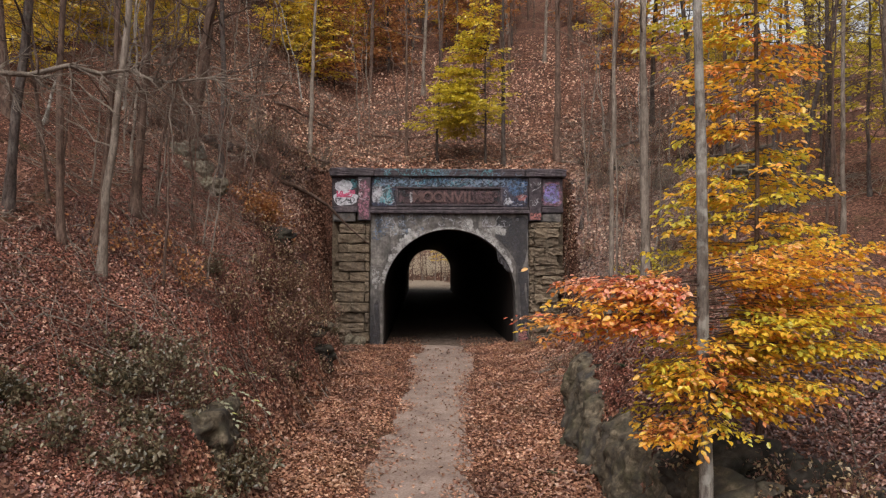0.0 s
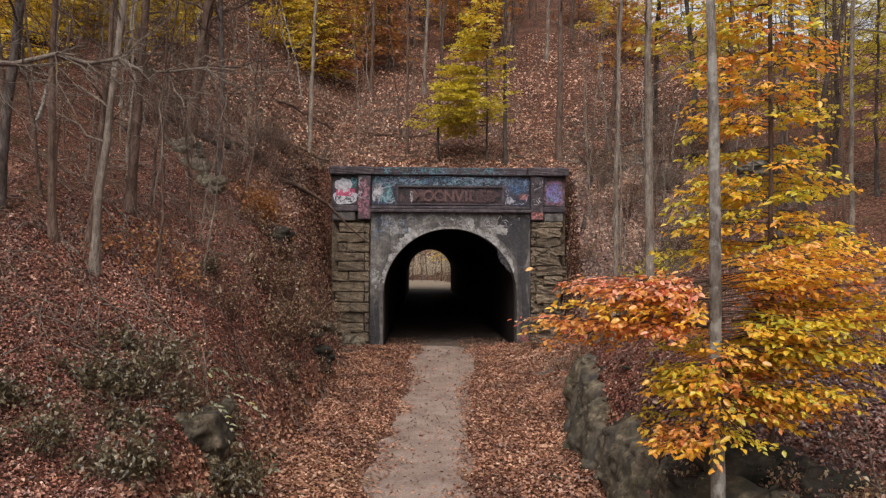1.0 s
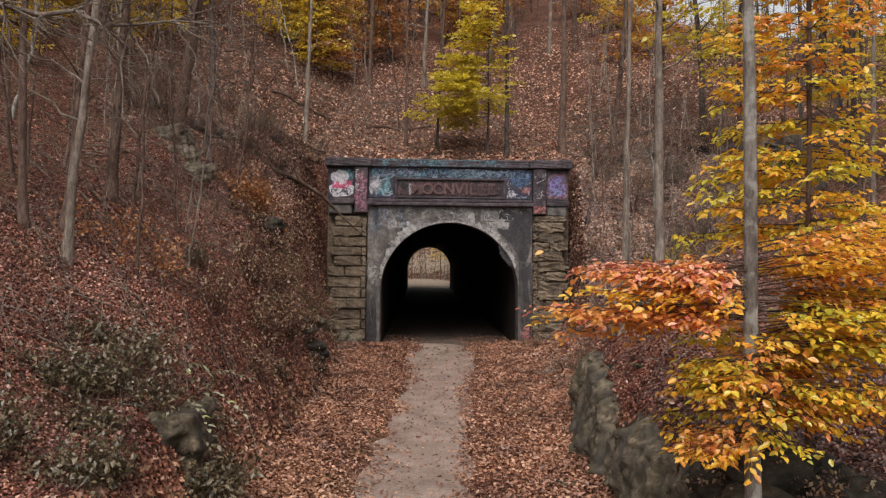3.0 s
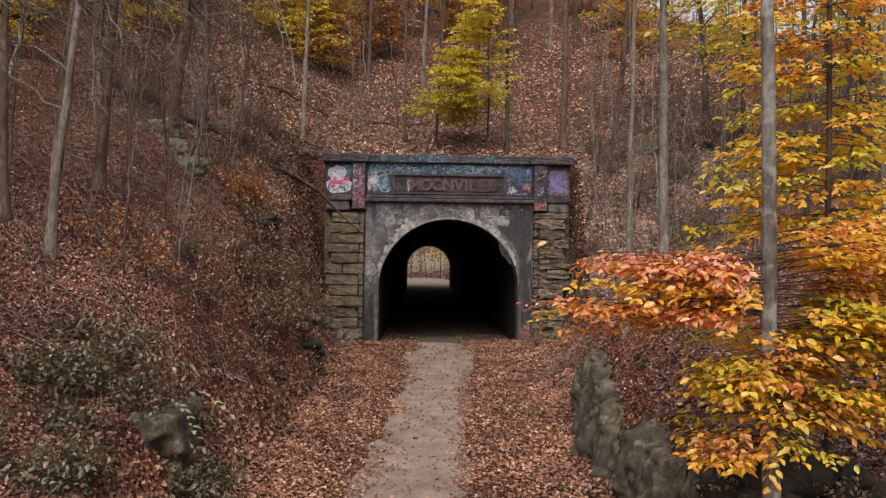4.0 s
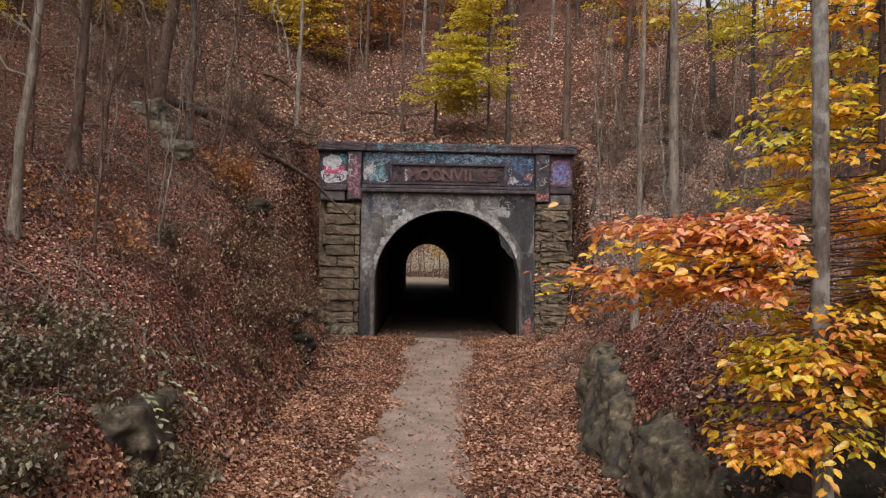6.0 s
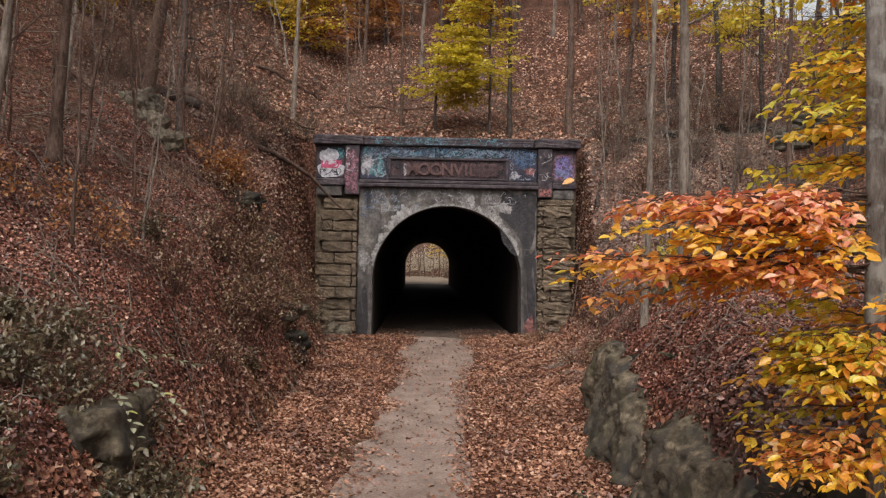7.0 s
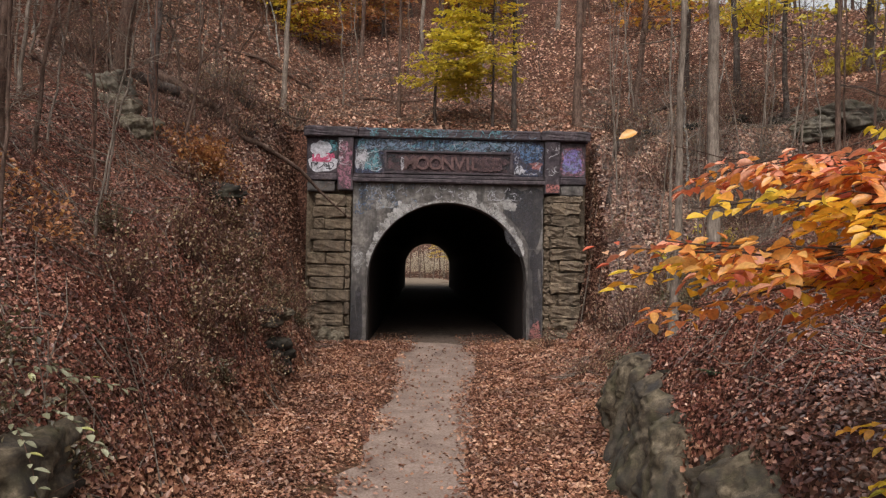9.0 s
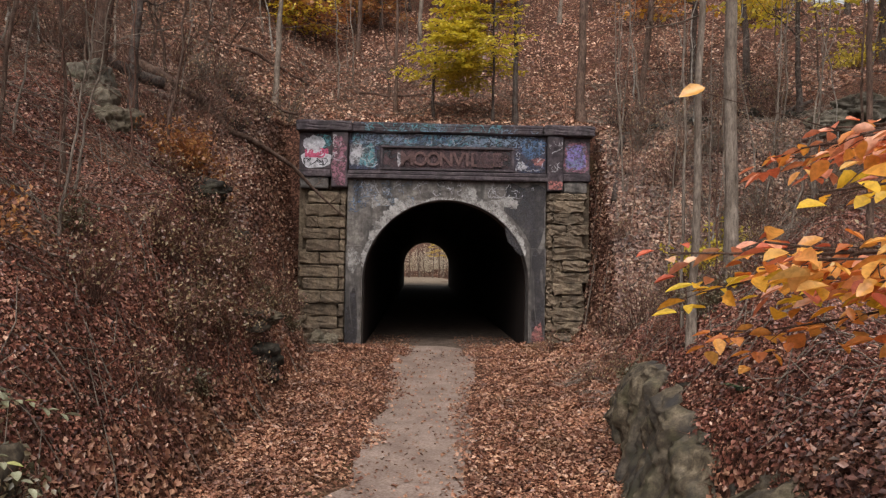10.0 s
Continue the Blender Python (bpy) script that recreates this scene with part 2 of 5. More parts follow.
def ground_z(x, y):
    x, y = np.asarray(x, float), np.asarray(y, float)
    z0 = trail_z(y)
    h = hill(x, y)
    toe_l = -3.55 - 0.45 * step(-5, 0, y)
    # the west bank: steep beside the trail, easing higher up, then a rocky step
    out = np.maximum(0, toe_l - x)
    face = (1.45 + 0.8 * np.exp(-((y + 8.4) / 2.6) ** 2)) * out + 1.15 * np.maximum(0, y + 4.3) * step(-4.2, -5.3, x)
    shelf = 1.35 + 0.75 * out + 0.12 * np.maximum(0, y + 13) + 1.3 * step(-10.2, -8.2, y) + 0.25 * np.maximum(0, y + 7)
    left = z0 + smin(face, shelf, 0.5) + 0.10 * np.maximum(0, -1.6 - x)
    # the east bank: a low rock ledge beside the trail, easing out towards the portal
    bank = 0.3 + 0.75 * (x - 3.9) - 0.17 * (np.clip(y, -26, 0) + 3.5) + 1.8 * np.maximum(0, y + 3.3)
    edge = ledge_x(y)
    bank = bank + 0.5 * np.exp(-((y + 12.3) / 2.4) ** 2)
    past = np.maximum(0, x - edge - 0.08)
    rise = np.minimum(3.4 * past, 1.2 + 1.0 * (past - 0.35))
    ledge = z0 + 0.12 * np.maximum(0, x - 1.2) + rise * step(-8.0, -10.5, y) + 0.9 * np.maximum(0, x - 3.6) * step(-10.5, -8.0, y) + 1.75 * np.maximum(0, y + 3.5) * step(4.1, 4.9, x)
    right = smin(np.maximum(bank, z0), ledge, 0.25)
    right = np.where(x > 0.8, np.maximum(right, z0), z0)
    cut = np.where(x < 0, left, right)
    near = smin(cut, h, 0.5)
    # beyond the far mouth
    far = 0.5 * np.maximum(0, np.abs(x + 1.5) - 7.0) - 0.09 + 0.2 * np.maximum(0, y - LENGTH - 58)
    z = np.where(y < 0.45, near, np.where(y < LENGTH - 0.2, h, smin(far, h + 3, 0.5)))
    rough = 0.16 * fbm(x / 1.3, y / 1.3, 4) + 0.05 * fbm(x * 2.2, y * 2.2, 2) + 0.5 * fbm(x / 2.6 + 5, y / 2.6, 2) * step(3.4, 5.2, np.abs(x + 0.5)) * (y < 0.45)
    off = np.abs(x - trail_mid(y))
    return z + rough * (0.15 + 0.85 * step(1.0, 3.2, off)) - 0.04 * step(1.1, 0.5, off) * (y < 0.45)


def raw_mesh(name, verts, faces, mat, smooth=False):
    """A mesh out of arrays; faces all of one size."""
    me = bpy.data.meshes.new(name)
    verts, faces = np.asarray(verts, np.float32), np.asarray(faces, np.int32)
    k = faces.shape[1]
    me.vertices.add(len(verts))
    me.vertices.foreach_set("co", verts.ravel())
    me.loops.add(faces.size)
    me.loops.foreach_set("vertex_index", faces.ravel())
    me.polygons.add(len(faces))
    me.polygons.foreach_set("loop_start", np.arange(len(faces), dtype=np.int32) * k)
    if smooth:
        me.polygons.foreach_set("use_smooth", np.ones(len(faces), bool))
    me.materials.append(mat)
    me.update(calc_edges=True)
    return me


def sheet(xs, ys, zf):
    X, Y = np.meshgrid(xs, ys)
    V = np.stack([X, Y, zf(X, Y)], -1).reshape(-1, 3)
    ny, nx = X.shape
    i = (np.arange(ny - 1)[:, None] * nx + np.arange(nx - 1)[None]).ravel()
    return V, np.stack([i, i + 1, i + nx + 1, i + nx], -1)


xs = np.unique(np.round(np.concatenate([np.linspace(-120, -14, 34), np.arange(-14, 14, 0.17), np.linspace(14, 120, 34)]), 3))
ys = np.unique(np.round(np.concatenate([np.linspace(-90, -31, 22), np.arange(-31, 0.4, 0.17), [0.4, 0.5], np.arange(0.8, 14, 0.3), np.linspace(14, LENGTH - 0.3, 40), [LENGTH - 0.15], np.linspace(LENGTH + 0.4, 190, 40)]), 3))
V, F = sheet(xs, ys, ground_z)
mid = V[F].mean(1)
jump = ((mid[:, 1] > 0.3) & (mid[:, 1] < 0.6)) | ((mid[:, 1] > LENGTH - 0.5) & (mid[:, 1] < LENGTH + 0.6))
F = F[~(jump & (np.abs(mid[:, 0]) < 3.0))]
ground = tagged(new("ground", raw_mesh("ground", V, F, M_GROUND, True)), "steep wooded cutting covered in brown fallen leaves", "ground", kind="structure")


# the worn trail of packed sandy soil
def trail_material():
    m, t, b = material("packed_sandy_soil", 0.95, 0.1)
    v = coords(t, world_space=True)
    a = ramp(t, noisy(t, v, 1.6, 6), [(0.3, (0.165, 0.12, 0.102)), (0.7, (0.31, 0.238, 0.205))])
    s = ramp(t, noisy(t, v, 26.0, 3), [(0.35, (0.65, 0.6, 0.57)), (0.6, (1, 1, 1))])
    col = mixed(t, 1.0, a, s, "MULTIPLY")
    t.links.new(col, b.inputs["Base Color"])
    relief(t, b, noisy(t, v, 30.0, 5), 0.6, 0.02)
    return m


M_TRAIL = trail_material()
ty = np.arange(-40, 2.0, 0.2)
tu = np.linspace(-1, 1, 17)
TY, TU = np.meshgrid(ty, tu, indexing="ij")
half = (0.98 + 0.25 * step(-7, -1, TY) - 0.75 * step(-0.4, 1.6, TY)) * (1 + 0.3 * fbm(TY / 1.1, np.sign(TU) * 5.0, 3))
TX = trail_mid(TY) + TU * half
TZ = np.where(TY < 0.3, ground_z(TX, np.minimum(TY, 0.3)), -0.075 + 0.06 * fbm(TX, TY, 3)) + 0.035 * (1 - TU ** 4) - 0.012 - 0.09 * step(0.5, 1.8, TY)
ny, nx = TY.shape
i = (np.arange(ny - 1)[:, None] * nx + np.arange(nx - 1)[None]).ravel()
tagged(new("trail", raw_mesh("trail", np.stack([TX, TY, TZ], -1).reshape(-1, 3), np.stack([i, i + nx, i + nx + 1, i + 1], -1)[:, ::-1], M_TRAIL, True)),
       "narrow footpath of packed grey-brown soil", "path", kind="structure")
# tunnel floor
V, F = sheet(np.linspace(-3.2, 3.2, 20), np.concatenate([np.arange(0.2, 6, 0.2), np.linspace(6, LENGTH + 1.5, 40)]), lambda x, y: -0.09 + 0.0 * x + 0.06 * fbm(x, y, 3) - 0.1 * step(1.6, 0.3, y))
M_DIRT = stone_mat("damp_dirt", (0.065, 0.045, 0.036), (0.13, 0.095, 0.078), (0.21, 0.158, 0.132))
tagged(new("tunnel_floor", raw_mesh("tunnel_floor", V, F, M_DIRT, True)), "dark damp dirt floor of the tunnel", "floor", kind="structure")

# pale clearing and track beyond the far mouth
V, F = sheet(np.linspace(-9, 9, 40), np.linspace(LENGTH + 0.6, LENGTH + 52, 60), lambda x, y: ground_z(x, y) + 0.05 - 0.012 * np.maximum(0, np.abs(x + 1 + 0.05 * (y - LENGTH)) - 4.5) ** 2)
M_PALE = stone_mat("pale_dry_gravel", (0.13, 0.1, 0.076), (0.21, 0.165, 0.128), (0.32, 0.26, 0.2))
tagged(new("far_trail", raw_mesh("far_trail", V, F, M_PALE, True)), "pale open track beyond the far tunnel mouth", "path", kind="structure")
# ---- tunnel and portal ----
M_CONC = stone_mat("weathered_concrete", (0.06, 0.053, 0.052), (0.155, 0.14, 0.136), (0.34, 0.315, 0.3), 0.0, 0.6, 0.9)
M_CONC_DARK = stone_mat("sooty_concrete", (0.03, 0.025, 0.031), (0.075, 0.06, 0.072), (0.165, 0.135, 0.15), 0.0, 1.2, 0.75)
M_SANDSTONE = stone_mat("mossy_sandstone", (0.08, 0.058, 0.042), (0.185, 0.14, 0.103), (0.32, 0.255, 0.19), 0.08, 1.6, 0.4)
M_ROCK = stone_mat("grey_rock", (0.06, 0.052, 0.042), (0.15, 0.132, 0.107), (0.3, 0.265, 0.22), 0.45, 0.9, 0.5)
M_ROCK_TAN = stone_mat("tan_rock", (0.07, 0.057, 0.043), (0.155, 0.13, 0.1), (0.28, 0.245, 0.195), 0.25, 0.7, 0.3)
M_WASH = paint_mat("old_whitewash", (0.4, 0.375, 0.36), 0.95, 4.0, 0.36, 0.66)


def mesh_of(name, bm, mat):
    me = bpy.data.meshes.new(name)
    bmesh.ops.recalc_face_normals(bm, faces=bm.faces)
    bm.to_mesh(me)
    bm.free()
    me.materials.append(mat)
    return me


def part(name, bm, mat, parent, label=""):
    ob = new(name, mesh_of(name, bm, mat))
    ob.parent = parent
    return tagged(ob, label)


def thing(name, x, y, z, label, category, group="", kind=""):
    ob = new(name)
    ob.empty_display_size = 0.2
    ob.matrix_world = pose(x, y, z)
    return tagged(ob, label, category, group, kind)


def block(x0, x1, y0, y1, z0, z1, bevel=0.02, rough=0.0, cuts=0, seed=0):
    """A block with worn edges; rough moves its points about."""
    r = random.Random(seed)
    bm = bmesh.new()
    bmesh.ops.create_cube(bm, size=1.0, matrix=Matrix.LocRotScale(((x0 + x1) / 2, (y0 + y1) / 2, (z0 + z1) / 2), None, (x1 - x0, y1 - y0, z1 - z0)))
    if bevel:
        bmesh.ops.bevel(bm, geom=bm.edges[:], offset=bevel, segments=1, affect="EDGES")
    if cuts:
        bmesh.ops.subdivide_edges(bm, edges=[e for e in bm.edges if e.calc_length() > 4 * bevel], cuts=cuts, use_grid_fill=True)
    if rough:
        for v in bm.verts:
            v.co += Vector((r.uniform(-1, 1), r.uniform(-1, 1), r.uniform(-1, 1))) * rough
    return bm


RADIUS, SPRING = 2.5, 1.9


def arch_points(r, n=28, foot=-0.3, spring=SPRING):
    pts = [(-r, foot), (-r, spring * 0.5)]
    pts += [(-r * math.cos(math.pi * i / n), spring + r * math.sin(math.pi * i / n)) for i in range(n + 1)]
    return pts + [(r, spring * 0.5), (r, foot)]


def extruded(outline, y0, y1):
    bm = bmesh.new()
    face = bm.faces.new([bm.verts.new((x, y0, z)) for x, z in outline])
    out = bmesh.ops.extrude_face_region(bm, geom=[face])
    bmesh.ops.translate(bm, vec=(0, y1 - y0, 0), verts=[v for v in out["geom"] if isinstance(v, bmesh.types.BMVert)])
    return bm


def arch_wall(half, top, r, y0, y1, foot=-0.4, spring=SPRING):
    """A wall with the tunnel's arch cut through it."""
    return extruded([(-half, foot), (-half, top), (half, top), (half, foot)] + arch_points(r, foot=foot, spring=spring)[::-1], y0, y1)


def arch_ring(r0, r1, y0, y1, foot=-0.4, n=28, spring=SPRING):
    return extruded(arch_points(r1, n, foot, spring) + arch_points(r0, n, foot, spring)[::-1], y0, y1)


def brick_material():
    m, t, b = material("dark_brick", 0.95, 0.1)
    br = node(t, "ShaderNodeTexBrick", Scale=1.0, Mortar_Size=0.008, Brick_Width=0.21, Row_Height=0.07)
    # brick and mortar colours are all near black
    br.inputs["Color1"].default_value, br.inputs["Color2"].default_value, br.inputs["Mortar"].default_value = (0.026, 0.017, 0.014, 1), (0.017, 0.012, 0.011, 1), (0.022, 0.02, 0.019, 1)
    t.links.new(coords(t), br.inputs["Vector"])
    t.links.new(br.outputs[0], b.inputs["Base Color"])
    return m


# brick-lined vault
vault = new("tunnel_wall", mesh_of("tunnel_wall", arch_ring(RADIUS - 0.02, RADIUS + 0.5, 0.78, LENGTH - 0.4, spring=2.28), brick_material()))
tagged(vault, "long railway tunnel vault lined with very dark brick", "tunnel", kind="structure")

portal = thing("tunnel_portal", 0, 0, 0, "old railway tunnel portal of stained concrete and stone with graffiti", "tunnel portal")
part("face_wall", arch_wall(2.98, 4.98, RADIUS + 0.02, 0.0, 0.8), M_CONC, portal, "stained grey concrete face")
part("arch_ring", arch_ring(RADIUS, RADIUS + 0.3, -0.014, 0.72, 0.0 - 0.3), M_CONC, portal, "smooth concrete arch ring with pale wash")
part("backing", extruded([(-4.45, -0.4), (-4.45, 5.0), (-2.99, 5.0), (-2.99, -0.4)], 0.25, 0.8), M_SANDSTONE, portal)
part("backing", extruded([(2.99, -0.4), (2.99, 5.0), (4.35, 5.0), (4.35, -0.4)], 0.25, 0.8), M_SANDSTONE, portal)
# jamb piers of the face
for s in (-1, 1):
    part("jamb", block(*sorted((s * 2.53, s * 3.0)), -0.05, 0.0, -0.3, 3.0, 0.02, 0.008, 3, s), M_CONC, portal)
# string course, attic, cornice
part("string_course", block(-3.02, 3.02, -0.2, 0.1, 4.99, 5.12, 0.03, 0.008, 6, 1), M_CONC_DARK, portal, "dark moulded ledge")
part("string_course", block(-2.99, 2.99, -0.13, 0.1, 5.13, 5.24, 0.02, 0.006, 6, 2), M_CONC_DARK, portal)
attic = part("attic", block(-2.97, 2.97, -0.06, 0.75, 5.25, 6.36, 0.02), M_CONC_DARK, portal, "attic wall thick with layers of graffiti")
for s in (-1, 1):
    a, b2 = sorted((s * 2.98, s * 3.46))
    part("attic_pier", block(a, b2, -0.2, 0.75, 4.72, 6.36, 0.02, 0.006, 3, 5), M_CONC_DARK, portal)
    a, b2 = sorted((s * 3.47, s * (4.44 if s < 0 else 4.3)))
    part("attic_panel", block(a, b2, -0.02, 0.75, 5.26, 6.36, 0.02, 0.006, 3, 6), M_CONC_DARK, portal)
    part("attic_ledge", block(a, b2, -0.14, 0.75, 5.02, 5.25, 0.03, 0.008, 3, 7), M_CONC_DARK, portal)
    part("cap_stone", block(a + 0.04, b2 - 0.08, -0.08, 0.7, 4.68, 5.01, 0.03, 0.012, 3, 8), M_CONC, portal)
    part("cornice", block(*sorted((s * 2.86, s * (4.52 if s < 0 else 4.4))), -0.26, 0.85, 6.37, 6.69, 0.04, 0.014, 5, 9), M_CONC_DARK, portal, "dark projecting cornice slab")
part("cornice", block(-2.85, 2.85, -0.2, 0.85, 6.37, 6.68, 0.04, 0.012, 8, 10), M_CONC_DARK, portal, "dark projecting cornice slab")
# recessed-look name panel: raised frame and letters
for x0, x1, z0, z1 in ((-2.02, 1.98, 5.93, 6.0), (-2.02, 1.98, 5.27, 5.33), (-2.02, -1.95, 5.34, 5.92), (1.91, 1.98, 5.34, 5.92)):
    part("panel_frame", block(x0, x1, -0.13, -0.06, z0, z1, 0.01), M_CONC_DARK, portal)
M_LETTER = stone_mat("worn_letter_concrete", (0.065, 0.04, 0.042), (0.13, 0.08, 0.08), (0.21, 0.14, 0.138), 0.0, 2.0)
for i, ch in enumerate("MOONVILLE"):
    cu = bpy.data.curves.new("letter", "FONT")
    cu.body, cu.size, cu.extrude, cu.align_x, cu.offset = ch, 0.56, 0.03, "CENTER", 0.012
    tmp = bpy.data.objects.new("letter", cu)
    me = bpy.data.meshes.new_from_object(tmp)
    bpy.data.objects.remove(tmp)
    me.materials.append(M_LETTER)
    xw = [-1.22, -0.83, -0.43, -0.05, 0.32, 0.58, 0.81, 1.14, 1.46][i]
    ob = new("letter", me)
    ob.matrix_world = pose(xw, -0.09, 5.43, 90)
    ob.parent = portal
# stone courses of the two flanking piers
r = random.Random(4)
for s in (-1, 1):
    z, k = -0.2, 0
    while z < 4.6:
        h = 0.37 + r.uniform(-0.03, 0.03)
        h = min(h, 4.67 - z)
        out = 4.3 if s < 0 else 4.2
        cut_at = 3.03 + (r.uniform(0.35, 0.8) if k % 3 == 1 else 0.16)
        if z < 0.5 and s < 0:
            out = 4.5
        for u0, u1 in ((3.03, cut_at), (cut_at + 0.02, out + r.uniform(-0.18, 0.12))):
            a, b2 = sorted((s * u0, s * u1))
            front = -0.02 - r.uniform(0.0, 0.16) - (0.1 if s > 0 and u0 > 3.1 else 0)
            part("stone", block(a, b2, front, 0.26, z + 0.012, z + h - 0.022, 0.03, 0.02 if s < 0 else 0.042, 3, r.randint(0, 999)), M_SANDSTONE, portal)
        z += h
        k += 1
# far mouth
far_portal = thing("far_portal", 0, LENGTH, 0, "distant concrete mouth at the far end of the tunnel", "tunnel portal")
bm = arch_wall(4.6, 6.0, RADIUS, -0.6, 0.5, spring=2.28)
part("face_wall", bm, M_CONC, far_portal)

# ---- graffiti: thin coats of spray paint ----
PAINT = {k: paint_mat("spray_paint_" + k, c, w) for k, c, w in (
    ("white", (0.4, 0.38, 0.4), 0.85), ("tag_white", (0.58, 0.56, 0.6), 0.5), ("navy", (0.05, 0.055, 0.095), 0.95), ("teal", (0.1, 0.235, 0.27), 0.95), ("blue", (0.07, 0.115, 0.2), 0.95),
    ("pale_blue", (0.17, 0.215, 0.29), 0.95), ("pink", (0.25, 0.115, 0.15), 0.9), ("magenta", (0.5, 0.09, 0.17), 0.5), ("purple", (0.2, 0.16, 0.38), 0.8), ("coral", (0.3, 0.12, 0.11), 0.85),
    ("black", (0.03, 0.03, 0.035), 0.4), ("maroon", (0.075, 0.042, 0.045), 0.8))}


def blob(x0, x1, z0, z1, y, mat, seed, wobble=0.12, power=3.0):
    """A patch of paint with an uneven rim."""
    r = random.Random(seed)
    k = 26
    ph = [r.uniform(0, 6.28) for _ in range(4)]
    bm = bmesh.new()
    ring = []
    for i in range(k):
        a = 2 * math.pi * i / k
        c, s = math.cos(a), math.sin(a)
        q = (abs(c) ** power + abs(s) ** power) ** (-1 / power)
        q *= 1 + wobble * (math.sin(3 * a + ph[0]) + 0.6 * math.sin(5 * a + ph[1]) + 0.5 * math.sin(8 * a + ph[2])) / 2
        ring.append(bm.verts.new(((x0 + x1) / 2 + c * q * (x1 - x0) / 2, y, (z0 + z1) / 2 + s * q * (z1 - z0) / 2)))
    bm.faces.new(ring)
    return part("paint_patch", bm, PAINT[mat], portal)


def strokes(x0, x1, z0, z1, y, mat, n, seed, size=0.2, w=0.016):
    """Loose looping spray lines that spell nothing."""
    r = random.Random(seed)
    for k in range(n):
        bm = bmesh.new()
        x, z = r.uniform(x0, x1), r.uniform(z0, z1)
        a = r.uniform(0, 6.28)
        last = None
        yy = y - 0.0004 * k
        for i in range(r.randint(5, 12)):
            nx, nz = math.sin(a), -math.cos(a)
            cur = [bm.verts.new((x + nx * w, yy, z + nz * w)), bm.verts.new((x - nx * w, yy, z - nz * w))]
            if last:
                bm.faces.new([last[0], last[1], cur[1], cur[0]])
            last = cur
            x = min(max(x + math.cos(a) * size * 0.3, x0), x1)
            z = min(max(z + math.sin(a) * size * 0.3, z0), z1)
            a += r.gauss(0.3, 0.8)
        part("paint_line", bm, PAINT[mat], portal)


YA, YP, YW, YE = -0.064, -0.212, -0.028, -0.004
# west end panel
blob(-4.38, -3.5, 5.3, 5.78, YW, "tag_white", 1)
blob(-4.3, -3.7, 5.6, 6.28, YW - 0.004, "tag_white", 2, 0.25, 2)
blob(-3.95, -3.5, 5.9, 6.3, YW - 0.002, "teal", 3)
strokes(-4.25, -3.6, 5.62, 5.86, YW - 0.008, "magenta", 12, 4, 0.22, 0.028)
strokes(-4.3, -3.55, 5.36, 5.58, YW - 0.008, "black", 9, 5, 0.2, 0.014)
# west pier
blob(-3.44, -3.02, 4.78, 5.7, YP, "pink", 6, 0.2)
blob(-3.42, -3.04, 5.65, 6.2, YP - 0.003, "pink", 7, 0.3)
strokes(-3.42, -3.04, 5.5, 6.25, YP - 0.006, "white", 8, 8, 0.2, 0.012)
# attic
blob(-2.95, 2.95, 5.98, 6.35, YA + 0.002, "navy", 50, 0.04, 10)
blob(-2.95, -2.05, 5.27, 5.98, YA + 0.002, "navy", 51, 0.04, 10)
blob(2.02, 2.95, 5.27, 5.98, YA + 0.002, "navy", 52, 0.04, 10)
blob(-1.94, 1.9, 5.34, 5.92, YA + 0.002, "maroon", 54, 0.03, 10)
blob(-2.92, -2.5, 5.36, 6.12, YA, "white", 9, 0.35, 2)
blob(-2.6, -2.15, 5.32, 6.0, YA - 0.003, "teal", 10, 0.3)
blob(-2.75, -1.2, 6.02, 6.33, YA - 0.002, "pale_blue", 11, 0.25)
blob(-1.2, 0.6, 6.03, 6.3, YA, "blue", 12, 0.3)
blob(0.4, 2.2, 6.05, 6.32, YA - 0.001, "pale_blue", 13, 0.3)
blob(2.2, 2.9, 5.7, 6.3, YA - 0.002, "blue", 14, 0.25)
blob(2.55, 2.9, 5.5, 5.72, YA - 0.004, "coral", 15, 0.3)
blob(2.1, 2.35, 5.32, 5.6, YA - 0.003, "white", 16, 0.4, 2)
strokes(-2.85, 1.6, 6.02, 6.34, YA - 0.007, "teal", 44, 17, 0.3, 0.012)
strokes(-2.85, 2.8, 6.02, 6.34, YA - 0.026, "pale_blue", 46, 18, 0.3, 0.012)
strokes(-2.85, 2.8, 6.02, 6.34, YA - 0.048, "white", 14, 53, 0.3, 0.008)
strokes(-2.9, -2.1, 5.35, 6.0, YA - 0.007, "white", 12, 19, 0.25, 0.014)
strokes(-2.1, -1.4, 5.4, 5.85, YA - 0.007, "black", 14, 20, 0.2, 0.02)
blob(-1.52, -1.38, 5.42, 5.8, YA - 0.004, "white", 21, 0.3)
strokes(0.6, 1.85, 5.4, 5.86, YA - 0.03, "black", 16, 22, 0.2, 0.016)
strokes(2.05, 2.9, 5.32, 5.9, YA - 0.03, "white", 9, 23, 0.2, 0.013)
blob(0.78, 1.74, 5.4, 5.84, -0.122, "maroon", 55, 0.35, 3)
# cornice face
strokes(-2.7, 1.6, 6.42, 6.64, -0.215, "teal", 36, 25, 0.35, 0.012)
strokes(-2.7, 2.7, 6.42, 6.64, -0.23, "pale_blue", 14, 26, 0.35, 0.012)
